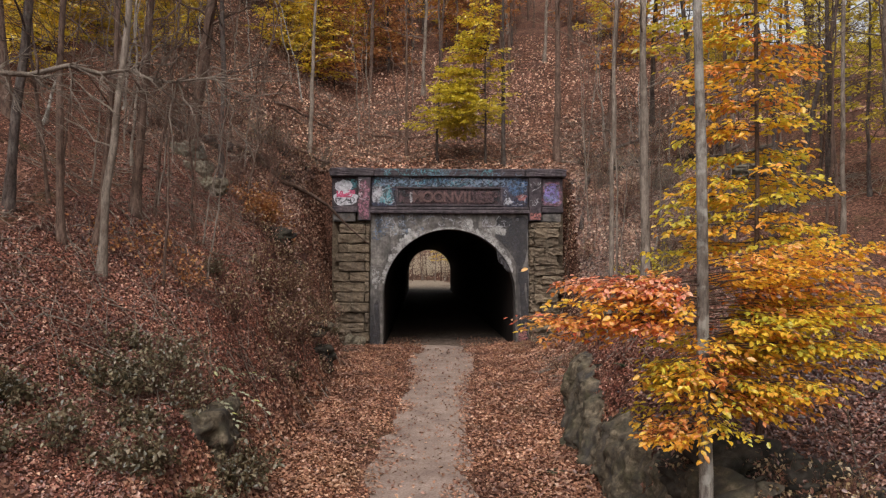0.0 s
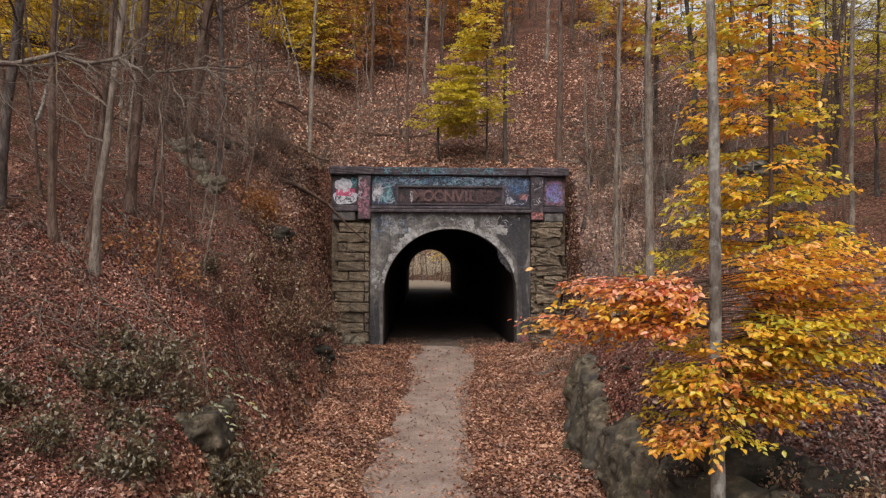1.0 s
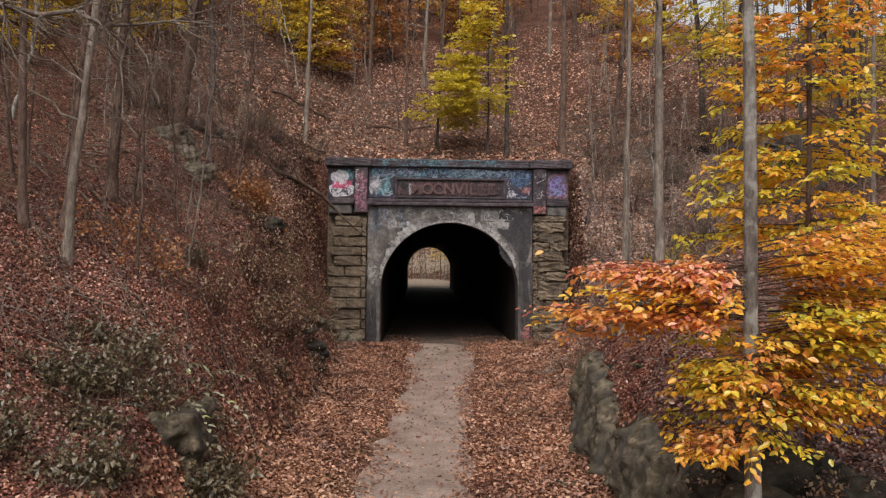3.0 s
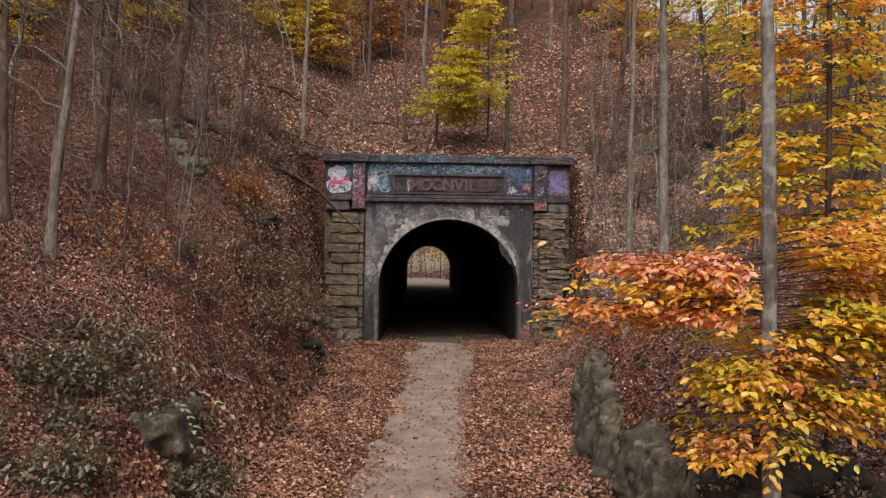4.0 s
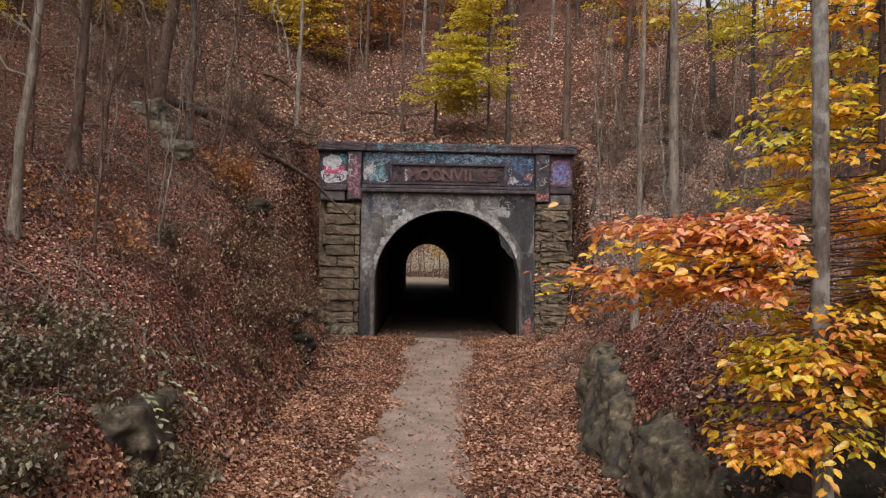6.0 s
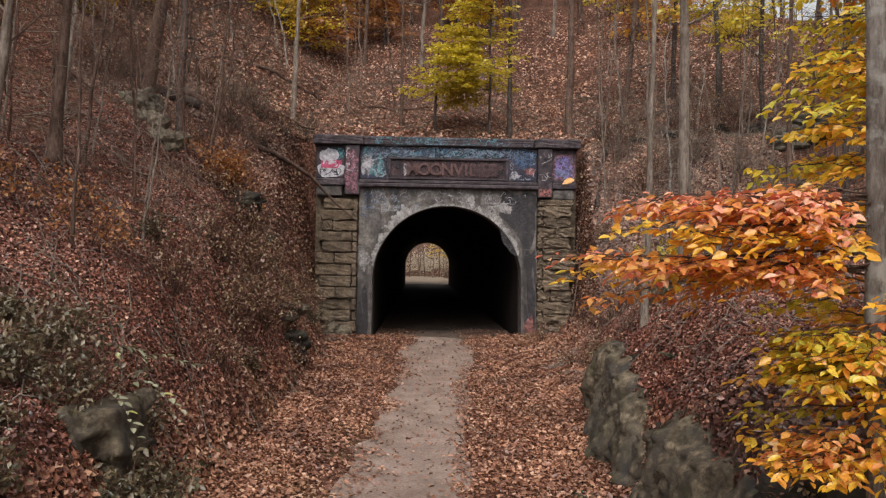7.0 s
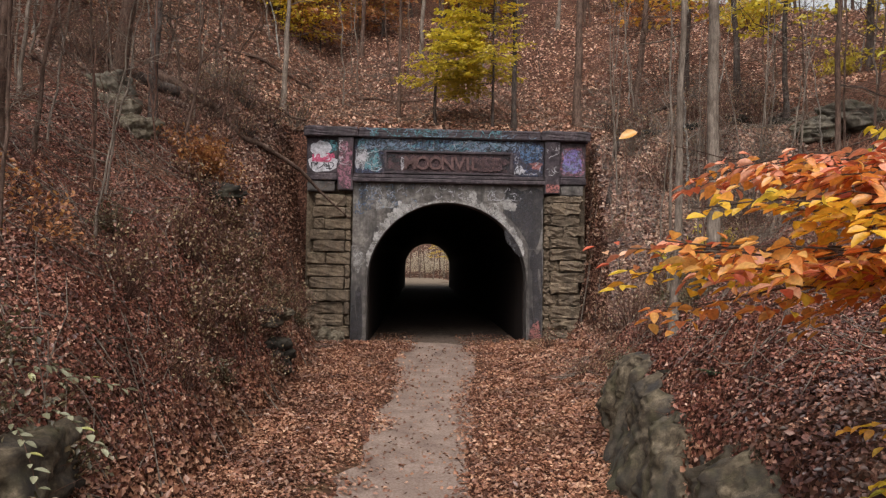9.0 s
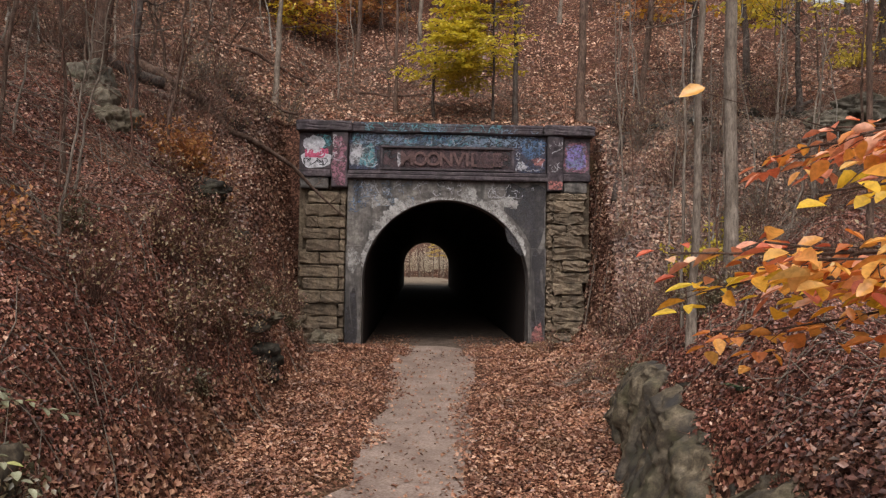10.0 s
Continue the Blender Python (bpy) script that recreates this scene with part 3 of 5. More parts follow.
# east pier and end panel
strokes(3.04, 3.42, 5.3, 6.25, YP, "white", 9, 27, 0.2, 0.01)
blob(3.02, 3.44, 4.76, 5.02, YP - 0.003, "coral", 28, 0.05, 8)
blob(3.52, 4.26, 5.3, 6.2, YW, "pink", 29, 0.1, 5)
blob(3.58, 4.16, 5.4, 6.12, YW - 0.004, "purple", 30, 0.2, 3)
strokes(3.58, 4.16, 5.4, 6.1, YW - 0.008, "pale_blue", 16, 31, 0.22, 0.016)
# face wall: scribbles under the ledge, pale lime wash on the arch
strokes(-2.6, 2.6, 4.5, 4.95, YE, "white", 60, 32, 0.16, 0.011)
strokes(-2.8, -1.0, 4.2, 4.95, YE - 0.03, "pale_blue", 26, 40, 0.2, 0.012)
strokes(-2.85, 2.8, 6.02, 6.33, YA - 0.054, "black", 16, 41, 0.3, 0.016)
strokes(-2.9, -2.2, 4.0, 4.9, YE, "blue", 10, 33, 0.25, 0.012)
strokes(1.6, 2.5, 3.9, 4.8, YE, "black", 12, 34, 0.25, 0.014)
PAINT["wash"] = M_WASH
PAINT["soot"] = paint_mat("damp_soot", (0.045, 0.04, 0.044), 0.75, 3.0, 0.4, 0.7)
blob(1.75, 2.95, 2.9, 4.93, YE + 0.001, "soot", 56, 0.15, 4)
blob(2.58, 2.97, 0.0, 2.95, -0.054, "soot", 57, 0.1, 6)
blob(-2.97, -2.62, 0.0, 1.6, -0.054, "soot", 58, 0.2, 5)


def wash(a0, a1, r0, r1, y, seed):
    r = random.Random(seed)
    bm = bmesh.new()
    k = 30
    inner, outer = [], []
    for i in range(k + 1):
        a = radians(a0 + (a1 - a0) * i / k)
        e = math.sin(math.pi * i / k) ** 0.5
        q = r0 + (r1 - r0) * e * r.uniform(0.55, 1.15) + 0.02
        inner.append(bm.verts.new((-r0 * math.cos(a), y, SPRING + r0 * math.sin(a))))
        outer.append(bm.verts.new((-q * math.cos(a), y, SPRING + q * math.sin(a))))
    for i in range(k):
        bm.faces.new([inner[i], outer[i], outer[i + 1], inner[i + 1]])
    part("wash_patch", bm, M_WASH, portal, "pale lime wash")


for a0, a1, r1, sd in ((24, 66, 2.8, 1), (46, 70, 2.9, 2), (104, 140, 2.78, 3), (118, 160, 2.68, 4), (70, 104, 2.58, 5), (10, 32, 2.66, 6)):
    wash(a0, a1, RADIUS + 0.01, r1, -0.054 - 0.002 * sd, sd)
blob(0.45, 0.9, 4.4, 4.78, YE - 0.05, "wash", 35, 0.3)
blob(-2.3, -1.7, 4.15, 4.5, YE - 0.008, "wash", 36, 0.5, 2)
blob(1.3, 2.2, 4.2, 4.5, YE - 0.008, "wash", 37, 0.4, 2)
blob(2.6, 2.95, 0.1, 0.7, -0.096, "coral", 38, 0.4, 2)
blob(-2.95, -2.6, 2.2, 2.9, -0.096, "wash", 39, 0.3, 2)
# ---- rocks ----
def rock_mesh(seed, size, blocky=3.0, rough=0.24, sub=5):
    bm = bmesh.new()
    bmesh.ops.create_icosphere(bm, subdivisions=sub, radius=1.0)
    off = Vector((seed * 7.3, seed * 3.1, seed * 5.7))
    for v in bm.verts:
        c = v.co.copy()
        q = (abs(c.x) ** blocky + abs(c.y) ** blocky + abs(c.z) ** blocky) ** (-1 / blocky)
        n1 = noise.fractal(c * 1.4 + off, 0.8, 2.1, 6)
        facet = noise.voronoi(c * 1.5 + off)[0][0]
        bed = (c.z * 3.3 + 0.5 * noise.noise(c * 1.2 + off)) % 1.0  # level beds with undercut joints
        v.co = c * q * (1 + rough * n1 - 0.28 * facet - (0.14 if blocky < 5 else 0.05) * max(0.0, 1 - bed / 0.22))
        v.co = Vector((v.co.x * size[0], v.co.y * size[1], v.co.z * size[2]))
    for f in bm.faces:
        f.smooth = True
    return bm


def rock(x, y, z, size, mat, label, seed, turn=0.0, group="", blocky=3.0):
    ob = new("rock", mesh_of("rock", rock_mesh(seed, size, blocky), mat))
    ob.matrix_world = pose(x, y, z, 0, 0, turn)
    return tagged(ob, label, "rock", group)


# dark rock whose colour also carries the shade of hollows and undercuts
M_ROCK_DARK = stone_mat("dark_rock_with_shade", (0.016, 0.014, 0.012), (0.04, 0.034, 0.028), (0.09, 0.078, 0.065), 0.2, 0.8, 0.4)
# low ledge beside the trail: a broken, bedded rock face
def cells(u, v):
    return LATTICE[np.floor(u).astype(int) % 256, np.floor(v).astype(int) % 256]


M_LEDGE = stone_mat("mossy_ledge_rock", (0.03, 0.023, 0.017), (0.095, 0.075, 0.054), (0.28, 0.23, 0.17), 0.4, 1.3, 0.9)
ledge = thing("rock_ledge", float(ledge_x(-14.0)), -14.0, float(trail_z(-14.0)), "low mossy grey rock ledge beside the path", "rock ledge")
g = np.random.default_rng(33)
y0 = -21.4
while y0 < -8.6:
    y1 = y0 + g.uniform(0.55, 1.5)
    ly = np.linspace(y0 - 0.06, y1 + 0.06, int((y1 - y0) / 0.04))
    LY, LT = np.meshgrid(ly, np.linspace(0, 1.35, 38), indexing="ij")
    ends = np.minimum(LY - ly[0], ly[-1] - LY)
    up = np.minimum(LT, 1.0)
    height = (1.22 + g.uniform(-0.2, 0.14) + 0.35 * fbm(LY / 1.1, 0 * LY + 3, 3)) * step(-8.2, -10.2, LY) * step(-21.6, -20.4, LY)
    warp = 0.35 * fbm(LY * 1.3, LT * 2.0, 3)
    beds = up * 2.6 + 0.5 * warp + 0.25 * LY
    out = g.uniform(-0.06, 0.1) + 0.2 * cells((LY + warp) * 1.3 + 9, beds * 0.6) + 0.26 * fbm(LY * 1.1, LT * 1.6, 4) + 0.16 * np.abs(fbm(LY * 2.6, LT * 2.2, 4)) + 0.07 * fbm(LY * 9.0, LT * 9.0, 4) + 0.05 * cells((LY + 0.4 * warp) * 3.4, beds * 0.7 + 5)
    out = out - 0.26 * step(0.12, 0.0, ends) - 0.05 * np.maximum(0, 1 - (beds % 1.0) / 0.14)
    lean = g.uniform(0.26, 0.4)
    LX = ledge_x(LY) + 0.07 - out + lean * up ** 1.3 + 1.0 * np.maximum(0, LT - 1.0)
    LZ = trail_z(LY) - 0.2 + (height + 0.2) * up ** 0.85 + 0.06 * fbm(LY * 4, LT * 5, 3) + 0.6 * np.maximum(0, LT - 1.0)
    ny, nx = LY.shape
    i = (np.arange(ny - 1)[:, None] * nx + np.arange(nx - 1)[None]).ravel()
    ob = new("rock_block", raw_mesh("rock_block", np.stack([LX, LY, LZ], -1).reshape(-1, 3) - np.array(ledge.location), np.stack([i, i + 1, i + nx + 1, i + nx], -1), M_LEDGE, True))
    ob.parent = ledge
    y0 = y1
for x, y, up, size, mat, label, sd, turn in (
        (-7.35, -7.4, -0.12, (0.5, 0.45, 0.46), M_ROCK_TAN, "pale tan boulder jutting from the leafy slope", 21, 15),
        (-7.0, -7.7, -0.2, (0.6, 0.5, 0.35), M_ROCK_TAN, "flat tan rock under the boulder on the slope", 22, -10),
        (-7.9, -6.4, 0.0, (0.5, 0.5, 0.5), M_ROCK, "dark lichened rock on the slope", 23, 40),
        # near-black colour gives the shadow of the hollow
        (-5.3, -7.75, 0.0, (0.75, 0.4, 0.3), M_ROCK_DARK, "rock standing in for the dark hollow under the shrubs", 24, 10),
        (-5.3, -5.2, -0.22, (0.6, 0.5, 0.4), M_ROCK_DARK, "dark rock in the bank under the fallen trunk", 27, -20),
        # near-black colour gives the shadow of the undercut
        (-3.9, -7.7, -0.22, (0.45, 0.6, 0.36), M_ROCK_DARK, "rock at the foot of the bank, coloured as undercut shade", 25, 20),
        (-4.1, -7.6, 0.1, (0.5, 0.6, 0.22), M_LEDGE, "mossy rock lip over a dark undercut", 35, -10),
        (-4.35, -16.9, -0.25, (0.5, 0.95, 0.5), M_LEDGE, "mossy grey boulder under brambles at the foot of the bank", 26, 5)):
    rock(x, y, float(ground_z(x, y)) + up, size, mat, label, sd, turn, "", 6.0)
# added rocks, coloured dark for the deep shade behind the tree
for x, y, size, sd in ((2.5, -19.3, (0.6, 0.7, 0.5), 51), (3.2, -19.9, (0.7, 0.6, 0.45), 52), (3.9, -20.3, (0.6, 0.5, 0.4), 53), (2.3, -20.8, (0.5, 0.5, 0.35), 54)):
    rock(x, y, float(ground_z(x, y)) - 0.05, size, M_ROCK_DARK, "rock coloured as the shade in the hollow behind the path-side tree", sd, 25 * sd, "", 4.0)
rock(-3.75, -0.75, 0.2, (0.35, 0.3, 0.32), M_ROCK_TAN, "broken pale stone at the foot of the portal", 28, 30)
for x, y, z, size, sd in ((-4.3, -0.5, 0.75, (0.32, 0.25, 0.2), 61), (-3.95, -0.6, 0.48, (0.3, 0.28, 0.2), 62), (-4.15, -0.9, 0.2, (0.34, 0.3, 0.24), 63), (3.65, -0.45, 0.25, (0.35, 0.3, 0.2), 64), (3.95, -0.5, 0.5, (0.3, 0.3, 0.16), 65)):
    rock(x, y, z, size, M_SANDSTONE, "fallen block of weathered sandstone at the foot of the portal", sd, 40 * sd, "", 6.0)
rock(-3.35, -0.55, 0.15, (0.28, 0.25, 0.25), M_ROCK_TAN, "broken pale stone at the foot of the portal", 29, 70)
rock(3.3, -0.5, 0.1, (0.3, 0.25, 0.25), M_ROCK_TAN, "pale broken stone at the foot of the portal", 30, 10)
rock(11.6, -2.3, float(ground_z(11.6, -2.3)) - 0.1, (1.2, 0.8, 0.5), M_ROCK, "mossy layered rock outcrop on the hillside", 31, 20)
rock(10.4, -2.2, float(ground_z(10.4, -2.2)) - 0.15, (0.8, 0.7, 0.45), M_ROCK, "mossy layered rock outcrop on the hillside", 32, -15)
# ---- plants: builders ----
def unit(v):
    return v / np.maximum(np.linalg.norm(v, axis=-1, keepdims=True), 1e-9)


def leaf_mesh(name, P, D, N, L, W, mat, fine=False, fold=0.25):
    """Many leaves in one mesh: at P, along D, with normal N."""
    P, D, N = np.asarray(P, float), unit(np.asarray(D, float)), np.asarray(N, float)
    S = unit(np.cross(D, N))
    N = np.cross(S, D)
    L, W = np.asarray(L)[:, None], np.asarray(W)[:, None]
    up = fold * W * N
    if fine:
        sag = lambda u: P + D * L * u - N * L * (0.16 * u * u)
        rim = [sag(u) + q * S * W * h + up * h * 1.6 for q, u, h in ((1, 0.16, 0.3), (1, 0.45, 0.5), (1, 0.78, 0.32), (-1, 0.78, 0.32), (-1, 0.45, 0.5), (-1, 0.16, 0.3))]
        V = np.stack([P, *rim[:3], sag(1.0), *rim[3:]], 1)
        q = np.array([[0, 1, 2, 3, 4], [0, 4, 5, 6, 7]])
        F = (np.arange(len(P))[:, None, None] * 8 + q[None]).reshape(-1, 5)
    else:
        m = P + D * L * 0.45
        V = np.stack([P, m + S * W * 0.5 + up, P + D * L, m - S * W * 0.5 + up], 1)
        q = np.array([[0, 1, 2], [0, 2, 3]])
        F = (np.arange(len(P))[:, None, None] * 4 + q[None]).reshape(-1, 3)
    return raw_mesh(name, V.reshape(-1, 3), F, mat)


class Wood:
    """Tapered bent tubes gathered into one mesh."""

    def __init__(self):
        self.v, self.f, self.n = [], [], 0

    def tube(self, pts, radii, sides=6):
        pts = np.asarray(pts, float)
        k = len(pts)
        tan = unit(np.gradient(pts, axis=0))
        ref = np.array([1.0, 0, 0]) if abs(tan[:, 2]).mean() > 0.6 else np.array([0, 0, 1.0])
        u = unit(np.cross(tan, ref))
        w = np.cross(tan, u)
        a = np.arange(sides) * 2 * np.pi / sides
        ring = pts[:, None] + np.asarray(radii)[:, None, None] * (np.cos(a)[None, :, None] * u[:, None] + np.sin(a)[None, :, None] * w[:, None])
        i = (np.arange(k - 1)[:, None] * sides + np.arange(sides)[None])
        j = (np.arange(k - 1)[:, None] * sides + (np.arange(sides)[None] + 1) % sides)
        self.v.append(ring.reshape(-1, 3))
        self.f.append(np.stack([i, j, j + sides, i + sides], -1).reshape(-1, 4) + self.n)
        self.n += k * sides

    def mesh(self, name, mat):
        return raw_mesh(name, np.concatenate(self.v), np.concatenate(self.f), mat, True)


def bent(g, start, way, length, n, wander, sag=0.0):
    """A wandering line from start along way."""
    way = np.asarray(way, float) / np.linalg.norm(way)
    t = np.linspace(0, 1, n)[:, None]
    off = np.cumsum(g.normal(0, wander * length / n, (n, 3)), 0)
    off -= off[:1]
    return np.asarray(start, float) + way * t * length + off + np.array([0, 0, -sag * length]) * t ** 2


def spray(g, wood, leaves, start, way, length, spread, r0, leaf_len, gap=0.05, sag=0.1, twig_gap=0.13, lift=0.0, coarse=False):
    """A flat layered branch with side twigs and alternate leaves lying nearly level."""
    pts = bent(g, start, way, length, 9, 0.12, sag)
    wood.tube(pts, np.linspace(r0, 0.003, 9), 3 if coarse else 5)
    tan = unit(np.gradient(pts, axis=0))
    at = 0.15
    side = 1
    while at < 1.0:
        k = at * 8
        i = min(int(k), 7)
        p = pts[i] + (pts[i + 1] - pts[i]) * (k - i)
        d = tan[i]
        out = np.array([-d[1], d[0], 0.0]) * side
        tw = unit(d * 0.75 + out * g.uniform(0.6, 1.1) + np.array([0, 0, g.normal(lift - 0.06, 0.1)]))
        tl = spread * g.uniform(0.55, 1.1) * (1.05 - 0.75 * at ** 2)
        tp = bent(g, p, tw, tl, 5, 0.1, 0.12)
        if not coarse:
            wood.tube(tp, np.linspace(max(0.002, r0 * 0.3), 0.0012, 5), 4)
        n = max(3, int(tl / gap))
        u = np.linspace(0.08, 1.0, n)
        q = tp[0] + (tp[-1] - tp[0]) * u[:, None] + g.normal(0, 0.012, (n, 3))
        sd = np.where(np.arange(n) % 2, 1, -1)[:, None]
        perp = np.array([-tw[1], tw[0], 0.0])
        dirs = unit(tw * 0.7 + sd * perp * g.uniform(0.5, 1.1, (n, 1)) + g.normal(0, 0.22, (n, 3)) + np.array([0, 0, -0.2]))
        for a, b in zip(q, dirs):
            leaves.append((a + np.array([0, 0, g.normal(-0.01, 0.02)]), b, leaf_len * g.uniform(0.6, 1.2)))
        at += twig_gap / length * g.uniform(0.7, 1.3)
        side = -side


def leaves_to_mesh(g, name, leaves, mat, fine, ratio=0.55, tilt=0.35):
    P = np.array([a for a, _, _ in leaves])
    D = np.array([b for _, b, _ in leaves])
    L = np.array([c for _, _, c in leaves])
    N = np.array([0, 0, 1.0]) + g.normal(0, tilt, P.shape)
    return leaf_mesh(name, P, D, N, L, L * ratio * g.uniform(0.8, 1.15, len(L)), mat, fine)


def bare_limb(g, wood, start, way, length, r0, depth=2, droop=0.0):
    n, sides = ((4, 3), (5, 4), (8, 5))[min(depth, 2)]
    pts = bent(g, start, way, length, n, 0.28, droop)
    wood.tube(pts, np.linspace(r0, max(0.004, r0 * 0.2), n), sides)
    if depth == 0:
        return
    way = unit(np.asarray(way, float))
    for k in range(g.integers(2, 5)):
        i = int(g.integers(1, n - 1))
        w = unit(way * 0.8 + g.normal(0, 0.5, 3) + np.array([0, 0, 0.12]))
        bare_limb(g, wood, pts[i], w, length * g.uniform(0.3, 0.6), r0 * 0.5 * (1 - 0.6 * i / n), depth - 1, droop)


def put(name, mesh, parent, label=""):
    ob = new(name, mesh)
    ob.parent = parent
    return tagged(ob, label)


def tree(x, y, height, r0, label, bark, seed, lean=(0, 0), limbs=10, limb_from=0.35, limb_len=2.0, depth=1,
         crown=None, leaf_mat_=None, leaf_len=0.1, group="", wander=0.05, z=None, fork=None):
    """A woodland tree: root-flared trunk, bare limbs and, where it still has them, sprays of leaves."""
    g = np.random.default_rng(seed)
    zb = float(ground_z(x, y)) - 0.15 if z is None else z
    root = thing("tree", x, y, zb, label, "tree", group)
    wood = Wood()
    n = 16
    t = np.linspace(0, 1, n)
    pts = bent(g, (0, 0, 0), (lean[0], lean[1], 1.0), height, n, wander)
    rad = r0 * (1 - 0.75 * t) * (1 + 0.5 * np.exp(-t * height / 0.25)) * (1 + g.normal(0, 0.05, n))
    wood.tube(pts, rad, 10)
    if fork:
        i = int(fork * n)
        fp = bent(g, pts[i], (g.normal(0, 0.3), g.normal(0, 0.3), 1), height * (1 - fork), 10, 0.08)
        wood.tube(fp, np.linspace(rad[i] * 0.8, 0.03, 10), 8)
    put("trunk", wood.mesh("trunk", bark), root)
    twigs, leaves = Wood(), []
    for k in range(limbs):
        f = limb_from + (0.97 - limb_from) * (k + g.random()) / limbs
        i = min(int(f * (n - 1)), n - 2)
        a = g.uniform(0, 2 * math.pi)
        p = pts[i] + (pts[i + 1] - pts[i]) * (f * (n - 1) - i)
        up = g.uniform(0.15, 0.9)
        if not group:
            twigs = Wood()
        bare_limb(g, twigs, p, (math.cos(a), math.sin(a), up), limb_len * g.uniform(0.6, 1.2) * (1.15 - 0.6 * f), max(0.008, r0 * 0.3 * (1 - 0.6 * f)), depth)
        if not group:
            put("limb", twigs.mesh("limb", bark), root)
    if not group:
        twigs = Wood()
    if crown:
        lo, hi, reach, count, gap = crown
        for k in range(count):
            f = (k + g.random()) / count
            zz = lo + (hi - lo) * f
            i = min(int(zz / height * (n - 1)), n - 2)
            a = 2.399 * k + g.normal(0, 0.3)
            ln = reach * g.uniform(0.6, 1.15) * (1.0 - 0.6 * f)
            p = pts[i] + (pts[i + 1] - pts[i]) * (zz / height * (n - 1) - i)
            spray(g, twigs, leaves, p, (math.cos(a), math.sin(a), 0.18), ln, ln * 0.42, 0.015, leaf_len, gap, 0.14, 0.2, 0.0, bool(group))
    if twigs.v:
        put("branchwork", twigs.mesh("branchwork", bark), root)["kind"] = "stuff"
    if leaves:
        put("crown", leaves_to_mesh(g, "crown", leaves, leaf_mat_, False, 0.6, 0.7), root, "thin crown of autumn leaves")["kind"] = "stuff"
    return root


# fallen leaves: thick beside the trail, thinner up the banks
def scatter_litter(name, count, box, mat, size, keep, label, lift=0.012):
    g = np.random.default_rng(len(name) + count)
    x = g.uniform(box[0], box[1], count)
    y = g.uniform(box[2], box[3], count)
    ok = keep(x, y, g.random(count))
    x, y = x[ok], y[ok]
    z = ground_z(x, y)
    e = 0.06
    nx = -(ground_z(x + e, y) - z) / e
    ny_ = -(ground_z(x, y + e) - z) / e
    N = unit(np.stack([nx, ny_, np.ones_like(nx)], -1))
    a = g.uniform(0, 2 * np.pi, len(x))
    D = np.stack([np.cos(a), np.sin(a), 0 * a], -1)
    D = unit(D - N * (D * N).sum(-1, keepdims=True))
    D = unit(D + N * g.normal(0.12, 0.28, (len(x), 1)))
    N2 = N + g.normal(0, 0.45, N.shape)
    L = size * g.uniform(0.5, 1.35, len(x)) * np.minimum(1.3, (1 + nx ** 2 + ny_ ** 2) ** 0.25)  # drifts lie thicker on steep ground
    P = np.stack([x, y, z], -1) + N * g.uniform(0.0, 0.05, (len(x), 1)) + N * lift
    ob = new(name, leaf_mesh(name, P, D, N2, L, L * g.uniform(0.5, 0.8, len(x)), mat, False, 0.3))
    return tagged(ob, label, "leaf litter", kind="stuff")


def off_trail(x, y):
    return np.abs(x - trail_mid(y))


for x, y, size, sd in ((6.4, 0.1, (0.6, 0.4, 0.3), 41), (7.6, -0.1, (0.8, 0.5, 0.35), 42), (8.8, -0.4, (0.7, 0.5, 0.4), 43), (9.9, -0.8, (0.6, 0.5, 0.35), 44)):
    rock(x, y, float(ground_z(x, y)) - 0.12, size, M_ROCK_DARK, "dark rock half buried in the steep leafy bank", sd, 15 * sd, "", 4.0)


def on_ledge(x, y):
    return (y < -9) & (y > -19.5) & (x > ledge_x(y) - 0.15) & (x < ledge_x(y) + 0.32)


def edge_of_trail(x, y):
    """Distance beyond the trail's ragged rim."""
    return off_trail(x, y) - 0.5 - 0.45 * step(-7, -1, y) + 0.75 * fbm(x * 1.4, y * 0.9, 4)


scatter_litter("leaf_litter", 210000, (-4.4, 4.4, -30, 0.0), LITTER_TRAIL, 0.072,
               lambda x, y, u: (u < np.clip(edge_of_trail(x, y) / 1.15, 0.03, 1) ** 0.9) & (ground_z(x, y) < 0.6) & (np.hypot(x + 1, y + 28.4) > 2) & ((y > -20) | (u < 0.5)),
               "dry tan-orange leaves lying thick beside the path")
scatter_litter("slope_litter", 170000, (-13, 10, -26, 0.3), LITTER_SLOPE, 0.052,
               lambda x, y, u: (ground_z(x, y) > 0.15) & ~on_ledge(x, y) & (u < 0.95 - 0.03 * np.abs(x)) & ~((x > 1.8) & (y < -17)), "brown fallen leaves covering the banks")
scatter_litter("bank_litter", 140000, (1.8, 6.5, -17, -3), LITTER_SLOPE, 0.045, lambda x, y, u: (ground_z(x, y) > 0.2) & ~on_ledge(x, y), "brown fallen leaves thick on the east bank")
scatter_litter("hollow_litter", 60000, (2.0, 7.5, -24, -16.5), LITTER_SHADED, 0.06, lambda x, y, u: (ground_z(x, y) > 0.0) & ~on_ledge(x, y), "leaves in the hollow, coloured dark for the shade of the low branches", 0.03)
scatter_litter("west_litter", 150000, (-8, -3.2, -20, -2), LITTER_SLOPE, 0.042, lambda x, y, u: ground_z(x, y) > 0.1, "brown fallen leaves thick on the west bank")
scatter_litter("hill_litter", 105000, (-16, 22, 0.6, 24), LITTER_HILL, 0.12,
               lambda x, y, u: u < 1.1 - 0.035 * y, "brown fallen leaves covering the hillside")
